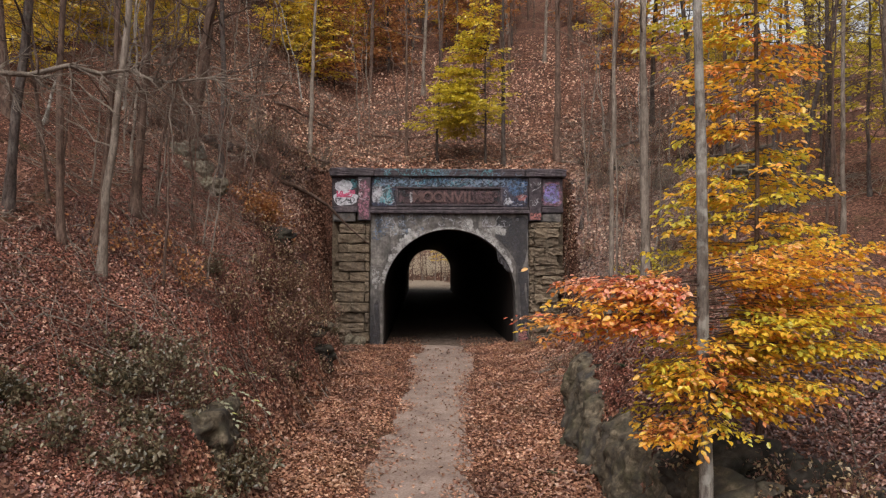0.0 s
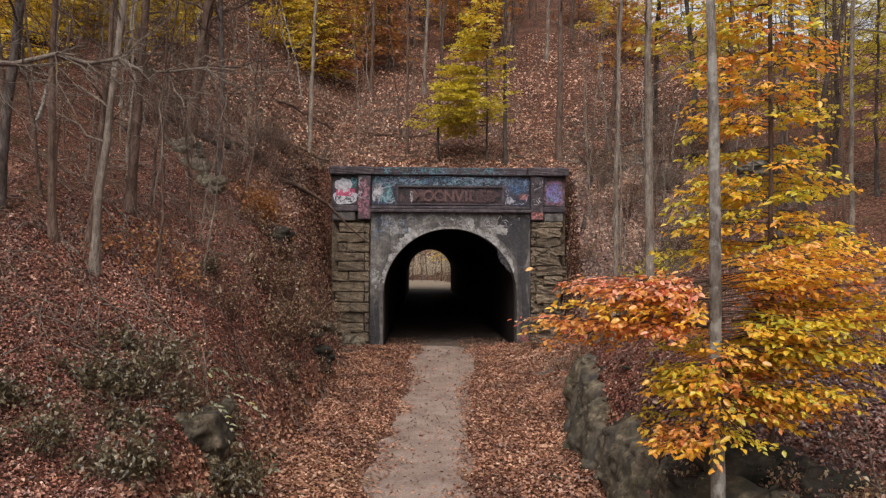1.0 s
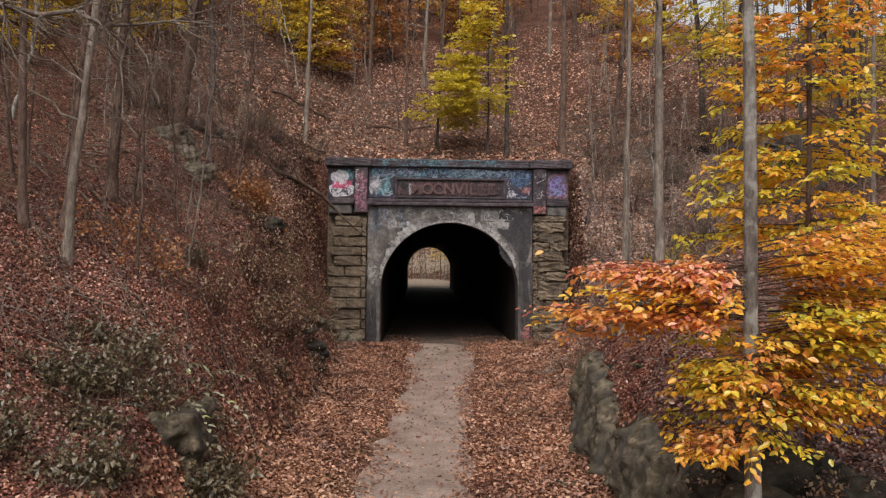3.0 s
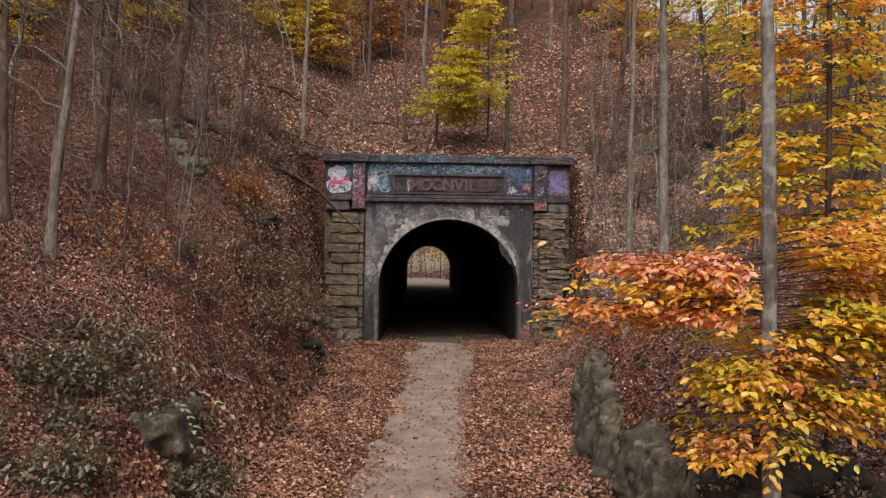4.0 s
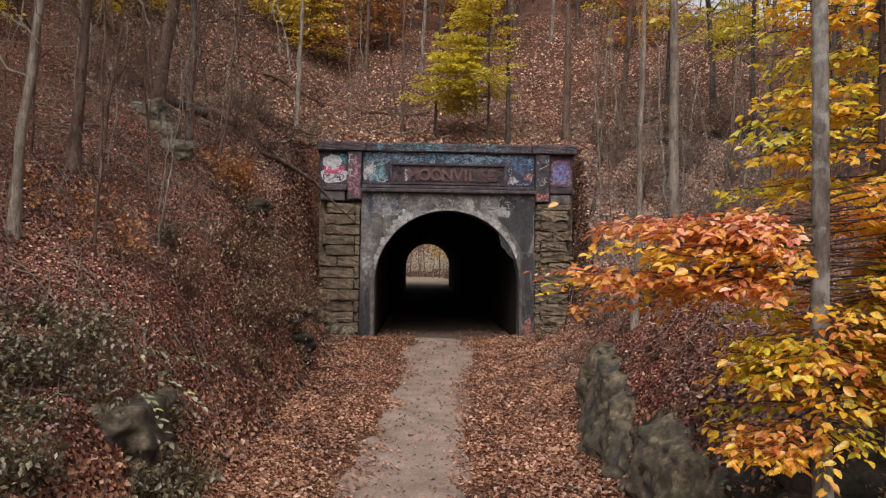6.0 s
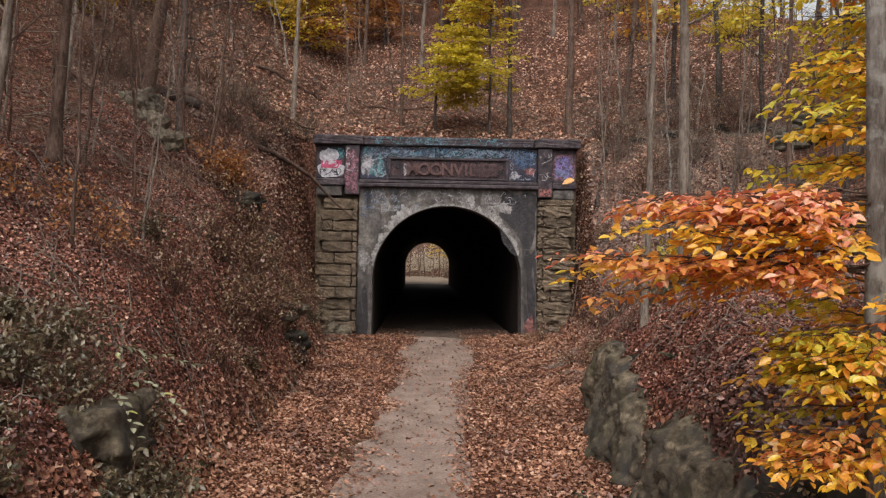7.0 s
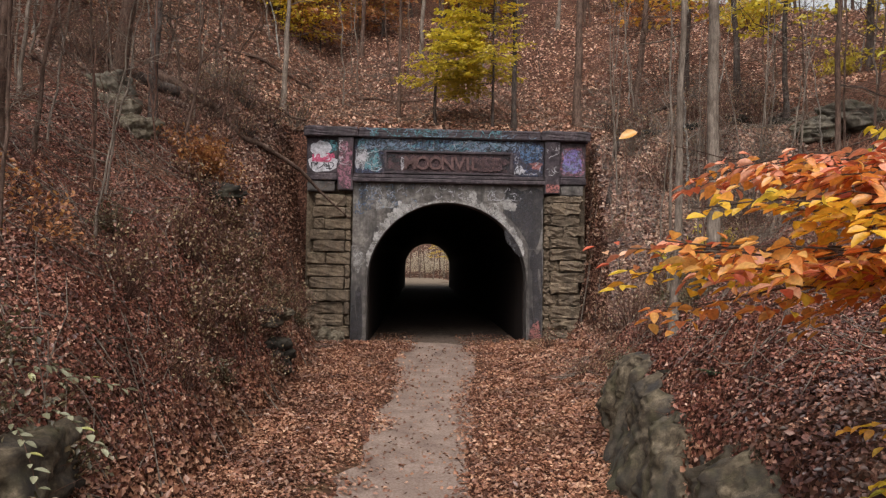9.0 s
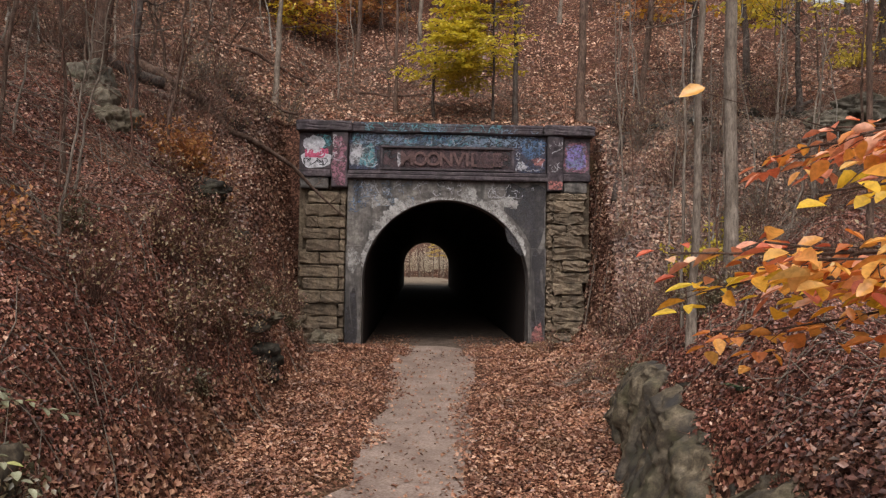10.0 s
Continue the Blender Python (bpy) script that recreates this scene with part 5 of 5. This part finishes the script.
# gold-leaved sapling just behind it
B = np.array([2.77, -19.85, float(ground_z(2.77, -19.85)) - 0.15])
sap = tree(*B[:2], 11, 0.034, "thin brown sapling with gold and orange leaves on the bank", BARK_BROWN, 12, (0.0, 0.0), 3, limb_from=0.7, wander=0.015)
g = np.random.default_rng(5)
k = 0
for zz in (3.4, 3.62, 3.85, 4.1, 4.4, 4.7, 5.0, 5.35, 5.7, 6.05, 6.4):
    for a, ln in ((math.pi - 0.35, 1.2), (math.pi + 0.3, 1.3), (math.pi, 1.05), (math.pi - 0.7, 0.9), (0.2, 1.0), (-0.5, 0.7), (0.9, 0.9), (1.6, 0.8), (-1.5, 0.65)):
        k += 1
        if k % 7 == 3:  # gaps between the layers
            continue
        ln *= g.uniform(0.6, 1.05) * (1.08 - 0.1 * (zz - 3.4))
        mats = (LEAF_GOLD, LEAF_YELLOW, LEAF_GOLD, LEAF_YELLOW) if zz < 4.6 else (LEAF_GOLD, LEAF_ORANGE, LEAF_YELLOW, LEAF_GOLD)
        leafy_branch(sap, B, (zz + g.normal(0, 0.06) - B[2], (math.cos(a), math.sin(a) * 0.8, 0.08 + g.normal(0, 0.04)), ln, 0.4, mats[k % 4], 0.1), 400 + k, BARK_DARK, lambda p: False, 0.082, 0.027)
# ---- fallen wood ----
def log(pts, r0, r1, bark, label, seed, twigs=0):
    g = np.random.default_rng(seed)
    pts = np.asarray(pts, float)
    u = np.linspace(0, 1, len(pts))
    f = np.linspace(0, 1, 12)
    line = np.stack([np.interp(f, u, pts[:, k]) for k in range(3)], -1) + np.r_[np.zeros((1, 3)), g.normal(0, 0.03, (11, 3))]
    root = thing("fallen_trunk", *pts[0], label, "fallen tree")
    w = Wood()
    rad = np.linspace(r0, r1, 12)
    line = np.concatenate([line[:1], line, line[-1:]]) - pts[0]
    w.tube(line, np.r_[0.001, rad, 0.001], 9)
    put("trunk", w.mesh("trunk", bark), root)
    if twigs:
        t = Wood()
        for k in range(twigs):
            i = int(g.integers(3, 12))
            bare_limb(g, t, line[i], g.normal(0, 1, 3) + np.array([0, 0, 0.4]), g.uniform(0.4, 1.2), 0.014, 1)
        put("branchwork", t.mesh("branchwork", bark), root)["kind"] = "stuff"
    return root


def on(x, y, up=0.0):
    return (x, y, float(ground_z(x, y)) + up)


log([on(-8.2, -2.95, 0.12), on(-7.32, -2.9, 0.16), on(-6.61, -2.5, 0.16), on(-5.96, -2.35, 0.14), (-5.4, -1.8, 5.78), (-4.49, -0.95, 5.3), (-3.66, -0.5, 4.4), (-3.04, -0.3, 3.82)], 0.16, 0.016, BARK_BROWN, "long dead trunk fallen down the slope against the portal", 11, 6)
log([on(-9.2, -4.6, 0.12), on(-8.3, -4.0, 0.12), on(-7.4, -3.3, 0.15)], 0.2, 0.15, BARK_DARK, "thick dark fallen trunk lying down the slope", 1, 4)
log([(-8.6, 0.8, 8.5), (-6.6, 0.7, 7.8), (-4.6, 0.5, 6.95)], 0.06, 0.04, BARK_BROWN, "thin fallen trunk lying down the slope", 2, 5)
log([on(4.7, 2.4, 0.08), on(5.4, 2.5, 0.1), on(6.3, 2.6, 0.08)], 0.06, 0.04, BARK_PALE, "pale broken branch lying above the portal", 3, 2)
log([on(6.0, 3.0, 0.1), on(7.6, 3.6, 0.2), on(9.6, 4.4, 0.15)], 0.09, 0.06, BARK_DARK, "dark fallen trunk high on the hillside", 5, 6)
log([on(4.75, -1.2, 0.1), on(5.2, -0.2, 0.12), on(5.9, 1.0, 0.12), on(6.4, 1.9, 0.1)], 0.09, 0.06, BARK_DARK, "dark fallen trunk lying down the bank beside the portal", 9, 4)
log([on(7.2, 0.0, 0.1), on(8.4, 2.6, 0.12), on(9.8, 5.6, 0.12)], 0.1, 0.07, BARK_DARK, "dark fallen trunk lying up the hillside", 10, 5)
log([on(8.0, -2.5, 0.12), on(9.5, -1.2, 0.2), on(11.2, 0.2, 0.1)], 0.1, 0.06, BARK_DARK, "dark fallen trunk on the hillside", 6, 6)
log([on(-8.5, 3.5, 0.1), on(-6.9, 4.6, 0.2), on(-5.0, 5.8, 0.1)], 0.07, 0.05, BARK_BROWN, "fallen trunk on the leafy hillside", 7, 4)
log([on(-3.4, 6.3, 0.08), on(-1.9, 6.2, 0.1), on(-0.6, 6.6, 0.08)], 0.05, 0.04, BARK_BROWN, "fallen branch on the leafy hillside", 8, 3)


# ---- shrubs ----
def shrub(x, y, h, spread, label, mat, seed, stems=14, leaves_each=14, leaf_len=0.07, bark=None, z=None, droop=0.25, thick=1.0):
    g = np.random.default_rng(seed)
    root = thing("shrub", x, y, (float(ground_z(x, y)) - 0.05) if z is None else z, label, "shrub")
    w, lv = Wood(), []
    for k in range(stems):
        a = g.uniform(0, 6.28)
        out = g.uniform(0.15, 1.0)
        ln = h * g.uniform(0.7, 1.2)
        base = np.array([math.cos(a), math.sin(a), 0]) * spread * 0.25 * out
        pts = bent(g, base, (math.cos(a) * out * spread / h, math.sin(a) * out * spread / h, 1.0), ln, 7, 0.25, droop * out)
        w.tube(pts, np.linspace(0.009, 0.002, 7) * thick, 4)
        for q in range(3):
            i = int(g.integers(2, 6))
            tp = bent(g, pts[i], g.normal(0, 1, 3) + np.array([0, 0, 0.3]), ln * 0.35, 5, 0.25)
            w.tube(tp, np.linspace(0.004, 0.0015, 5) * thick, 3)
            for m_ in range(leaves_each // 4):
                lv.append((tp[int(g.integers(1, 5))] + g.normal(0, 0.03, 3), g.normal(0, 1, 3) + np.array([0, 0, -0.3]), leaf_len * g.uniform(0.6, 1.3)))
        for m_ in range(leaves_each // 2):
            lv.append((pts[int(g.integers(2, 7))] + g.normal(0, 0.05, 3), g.normal(0, 1, 3) + np.array([0, 0, -0.3]), leaf_len * g.uniform(0.6, 1.3)))
    put("brush", w.mesh("brush", bark or BRUSH), root)["kind"] = "stuff"
    if lv:
        put("foliage", leaves_to_mesh(g, "foliage", lv, mat, False, 0.6, 0.6), root)["kind"] = "stuff"
    return root


for k in range(9):  # brambles at the foot of the west bank
    g = np.random.default_rng(900 + k)
    shrub(g.uniform(-5.4, -3.7), g.uniform(-19.5, -16.2), g.uniform(0.45, 0.8), g.uniform(0.5, 0.8), "dull green bramble on the bank", FOLIAGE_DULL, 910 + k, 20, 24, 0.07)
for k in range(8):
    g = np.random.default_rng(890 + 31 * k)
    shrub(g.uniform(-6.9, -4.1), g.uniform(-21.0, -15.5), g.uniform(0.25, 0.5), g.uniform(0.6, 0.95), "low dull green undergrowth on the bank", FOLIAGE_DULL, 1310 + k, 24, 30, 0.07)
shrub(-3.75, -17.7, 0.75, 0.6, "bramble with a few fresh green leaves", FOLIAGE_DULL, 930, 22, 26, 0.09)
for k in range(26):  # brush by the portal
    g = np.random.default_rng(940 + k)
    yy = g.uniform(-13.5, -1.5)
    shrub(-4.0 - g.uniform(0, 1.0), yy, g.uniform(0.6, 1.15), 0.6, "reddish brown brush with a few withered leaves", LEAF_BROWN, 960 + k, 26, 16, 0.065)
shrub(-5.45, -7.5, 0.7, 1.0, "rusty orange shrub hanging over the hollow", FOLIAGE_RUST, 980, 36, 30, 0.09, z=float(ground_z(-5.45, -7.5)) + 0.28, droop=0.8)
for k, (x, y) in enumerate(((-5.9, -7.2), (-5.2, -7.2), (-5.6, -6.9))):
    shrub(x, y, 0.9, 1.0, "rusty orange shrub on the bank", FOLIAGE_RUST, 981 + 20 * k, 24, 20, 0.085, z=float(ground_z(x, y)) + 0.05, droop=0.7)
for k, (x, y) in enumerate(((-5.05, -8.15), (-5.6, -8.2), (-5.3, -8.3), (-3.75, -8.5), (-4.0, -8.3), (-3.8, -7.0))):
    shrub(x, y, 0.5, 0.5, "thin brown brush hanging before a dark undercut", LEAF_BROWN, 1340 + k, 20, 18, 0.06, droop=0.5)
for k in range(5):
    g = np.random.default_rng(985 + k)
    shrub(-5.7 - 0.33 * k, -14.2 + 0.5 * (k % 3), 0.75, 1.1, "low sapling with rusty orange leaves on the slope", FOLIAGE_RUST, 990 + k, 12, 13, 0.08, droop=0.75)
for k, (x, y, lab, mat) in enumerate(((7.2, -3.4, "low yellow-green shrub on the bank", FOLIAGE_LIME), (6.3, -4.2, "low yellow-green shrub on the bank", FOLIAGE_LIME), (14.3, 3.3, "low yellow-green shrub beside the outcrop", FOLIAGE_LIME), (14.8, 12.8, "yellow shrub high on the hill", FOLIAGE_YELLOW), (16.2, 13.4, "yellow shrub high on the hill", FOLIAGE_YELLOW))):
    shrub(x, y, 1.1 if k < 3 else 1.6, 1.0 if k < 3 else 1.7, lab, mat, 1000 + k, 22 if k < 3 else 34, 30, 0.12 if k < 3 else 0.17, droop=0.4)
for k in range(12):
    g = np.random.default_rng(1050 + k)
    shrub(g.uniform(2.3, 4.4), g.uniform(-21.4, -19.0), g.uniform(0.4, 0.7), 0.6, "dark withered brush in the shade under the branches", LEAF_BROWN, 1060 + k, 24, 20, 0.06)
for k in range(18):
    g = np.random.default_rng(1020 + k)
    shrub(g.uniform(2.9, 8.0), g.uniform(-14, -0.5), g.uniform(0.5, 0.9), 0.6, "thin bare brush on the bank", LEAF_BROWN, 1030 + k, 20, 10, 0.06)


g = np.random.default_rng(75)
for k in range(9):  # thicket of bare brush among the rocks and trees of the west slope
    shrub(g.uniform(-10.0, -6.0), g.uniform(-6, -2.2), g.uniform(1.0, 1.9), g.uniform(0.9, 1.5), "tall bare reddish brown brush on the slope", LEAF_BROWN, 1200 + k, 24, 6, 0.06, (BRUSH, BARK_BROWN, BRUSH)[k % 3])
for k in range(16):  # steep ground east of the portal
    shrub(g.uniform(4.6, 9.5), g.uniform(-4.5, -0.3), g.uniform(0.8, 1.7), g.uniform(0.6, 1.1), "tangled bare brush beside the portal", LEAF_BROWN, 1230 + k, 24, 8, 0.07, (BRUSH, BARK_PALE)[k % 2], thick=1.7)
for k in range(14):  # along the brow beside the portal
    shrub(g.uniform(4.7, 10.5), g.uniform(0.3, 1.5), g.uniform(0.6, 1.3), g.uniform(0.6, 1.0), "bare twiggy brush on the brow of the bank", LEAF_BROWN, 1270 + k, 22, 8, 0.08, (BARK_PALE, BARK_DARK, BRUSH)[k % 3], thick=1.9)
for k in range(9):
    shrub(g.uniform(-8.0, -4.7), g.uniform(-2.5, 1.2), g.uniform(0.6, 1.3), g.uniform(0.6, 1.0), "bare twiggy brush on the brow of the bank", LEAF_BROWN, 1290 + k, 22, 8, 0.08, (BARK_PALE, BARK_DARK, BRUSH)[k % 3], thick=1.7)
for k in range(12):  # grassy tufts on the banks
    x, y = (g.uniform(-5.6, -3.8), g.uniform(-15, -3)) if k % 3 else (g.uniform(2.9, 4.2), g.uniform(-13, -8))
    shrub(x, y, g.uniform(0.35, 0.6), 0.5, "low dull green weeds on the bank", FOLIAGE_DULL, 1250 + k, 26, 22, 0.06)


# green plants and a bare sapling on the east side
FERN_GREEN = leaf_mat("dark_fern_green", [(0.0, (0.02, 0.035, 0.02)), (0.5, (0.04, 0.07, 0.035)), (1.0, (0.08, 0.11, 0.05))], 0.3)


def fern(x, y, z, size, seed, label):
    """A clump of arching fronds, each a rib with paired leaflets."""
    g = np.random.default_rng(seed)
    root = thing("fern", x, y, z, label, "fern")
    for k in range(11):
        a = 2 * math.pi * k / 11 + g.normal(0, 0.2)
        out = np.array([math.cos(a), math.sin(a), 0.0])
        u = np.linspace(0, 1, 9)[:, None]
        rib = out * u * size * g.uniform(0.8, 1.1) + np.array([0, 0, 1.0]) * size * (0.95 * u - 0.75 * u ** 2)
        w, lv = Wood(), []
        w.tube(rib, np.linspace(0.004, 0.0015, 9), 4)
        frond = put("frond", w.mesh("frond", BRUSH), root)
        side = np.array([-out[1], out[0], 0.0])
        for q in np.linspace(0.12, 1.0, 15):
            p = np.array([np.interp(q, u[:, 0], rib[:, c]) for c in range(3)])
            for sg in (-1, 1):
                lv.append((p, sg * side + 0.5 * out + np.array([0, 0, -0.15]), size * 0.36 * (1.1 - q) + 0.015))
        put("leaflet_row", leaves_to_mesh(g, "leaflet_row", lv, FERN_GREEN, False, 0.28, 0.25), frond)["kind"] = "stuff"
    return root


fern(2.2, -18.9, float(ground_z(2.2, -18.9)) + 0.02, 0.42, 81, "dark green fern clump on the bank above the ledge")
fern(1.25, -15.5, float(ground_z(1.25, -15.5)), 0.2, 82, "small dark green fern among leaves beside the path")
fern(2.7, -14.6, float(ground_z(2.7, -14.6)), 0.26, 83, "small dark green fern on the leafy bank")
tree(3.7, -20.4, 2.4, 0.014, "thin bare pale sapling under the low branches", BARK_PALE, 761, (-0.15, 0.0), 10, 0.2, 1.3, 1, wander=0.12)

# arching cane with pale compound leaves
cane = thing("bramble_cane", -4.4, -17.1, float(ground_z(-4.4, -17.1)) - 0.03, "arching bramble cane with a row of pale leaves", "bramble")
g = np.random.default_rng(71)
PALE_LEAF = leaf_mat("pale_bramble_leaves", [(0.0, (0.16, 0.16, 0.09)), (0.6, (0.3, 0.3, 0.2)), (0.9, (0.36, 0.36, 0.24)), (1.0, (0.5, 0.5, 0.1))], 0.3)
for k, (ex, ey, ez) in enumerate(((-3.38, -16.9, 1.33), (-3.3, -17.5, 0.95), (-3.6, -17.9, 0.8), (-4.1, -16.4, 1.4))):
    o = np.array(cane.location)
    e = np.array([ex, ey, ez]) - o
    t = np.linspace(0, 1, 8)[:, None]
    pts = e * t + np.array([0, 0, 0.35]) * np.sin(np.pi * t) ** 1
    w = Wood()
    w.tube(pts, np.linspace(0.006, 0.002, 8), 4)
    put("stem", w.mesh("stem", BRUSH), cane)
    lv = []
    for q in range(12):
        u = 0.5 + 0.5 * (q + g.uniform(-0.4, 0.4)) / 11
        p = np.array([np.interp(u, t[:, 0], pts[:, c]) for c in range(3)]) + g.normal(0, 0.012, 3)
        lv.append((p, np.array([e[0], e[1] + (1 if q % 2 else -1) * g.uniform(0.5, 1.2), g.uniform(-0.5, 0.1)]), g.uniform(0.07, 0.13)))
    put("foliage", leaves_to_mesh(g, "foliage", lv, PALE_LEAF, True, 0.5, 0.3), cane)

FOLIAGE_PALE = leaf_mat("pale_dry_understorey", [(0.0, (0.6, 0.5, 0.38)), (0.6, (0.74, 0.66, 0.53)), (1.0, (0.74, 0.68, 0.48))], 0.4)
g = np.random.default_rng(72)
for k in range(30):
    shrub(g.uniform(-13, 11), g.uniform(112, 128), g.uniform(3.0, 7.5), 2.2, "pale dry shrub beyond the far tunnel mouth", FOLIAGE_PALE, 1100 + k, 20, 22, 0.22, BARK_PALE)

# fine dead stems over the banks
def dead_stems(name, count, box, keep, seed, label, h=(0.25, 0.8)):
    g = np.random.default_rng(seed)
    w = Wood()
    x, y = g.uniform(box[0], box[1], count), g.uniform(box[2], box[3], count)
    ok = keep(x, y)
    x, y = x[ok], y[ok]
    z = ground_z(x, y)
    for a, b, c in zip(x, y, z):
        ln = g.uniform(*h)
        pts = bent(g, (a, b, c - 0.02), (g.normal(0, 0.6), g.normal(0, 0.6), 0.9), ln, 4, 0.3, 0.3)
        w.tube(pts, np.linspace(0.005, 0.0015, 4), 3)
    ob = new(name, w.mesh(name, BRUSH))
    tagged(ob, label, "dead stems", kind="stuff")


dead_stems("dead_stems", 3600, (-9, -3.3, -21, -0.5), lambda x, y: ground_z(x, y) > 0.1, 51, "thin dead stems and twigs over the west bank")
dead_stems("dead_twigs", 2600, (2.2, 10, -19, 2.0), lambda x, y: (ground_z(x, y) > 0.3) & ((x > 4.6) | (y < -0.3)) & ((y > -9) | (x > ledge_x(y) + 1.1)), 52, "thin dead stems and twigs over the east bank")
dead_stems("hill_twigs", 8500, (-14, 16, 1, 18), lambda x, y: y > 0, 53, "dead saplings and twigs on the hillside", (0.4, 2.2))
dead_stems("ledge_grass", 500, (1.5, 3.2, -19, -9), lambda x, y: np.abs(x - ledge_x(y) - 0.45) < 0.25, 54, "dry grass and roots hanging over the rock ledge", (0.2, 0.5))


def lying_sticks(name, count, box, keep, seed, label, thick=1.0):
    """Fallen sticks lying along the ground."""
    g = np.random.default_rng(seed)
    w = Wood()
    x, y = g.uniform(box[0], box[1], count), g.uniform(box[2], box[3], count)
    ok = keep(x, y)
    for a, b in zip(x[ok], y[ok]):
        ln, th = g.uniform(0.4, 1.6), g.uniform(0, math.pi)
        u = np.linspace(-0.5, 0.5, 4) * ln
        px, py = a + u * math.cos(th) + g.normal(0, 0.03, 4), b + u * math.sin(th) + g.normal(0, 0.03, 4)
        pz = ground_z(px, py) + 0.05 + g.normal(0, 0.03, 4) + np.array([0, 0.02, 0.05, g.uniform(0, 0.35)])
        w.tube(np.stack([px, py, pz], -1), np.linspace(g.uniform(0.006, 0.016), 0.004, 4) * thick, 4)
    tagged(new(name, w.mesh(name, BARK_PALE)), label, "sticks", kind="stuff")


lying_sticks("fallen_sticks", 1500, (5.0, 12, -8, 9), lambda x, y: (y > 1.4) | (y < -0.5), 61, "pale fallen sticks on the hillside")
lying_sticks("hill_sticks", 1300, (-12, 4, 1.5, 13), lambda x, y: y > 1.5, 62, "pale fallen sticks on the hill above the portal")
lying_sticks("bank_sticks", 700, (-9.5, -3.8, -18, -1.2), lambda x, y: y < 0, 63, "pale fallen sticks on the west bank")
lying_sticks("portal_sticks", 500, (4.7, 9.5, -4.5, 0.2), lambda x, y: y < 0.2, 65, "pale fallen sticks beside the portal", 1.7)
lying_sticks("ledge_sticks", 450, (2.6, 7, -17, -3), lambda x, y: y < 0, 64, "pale fallen sticks on the east bank")
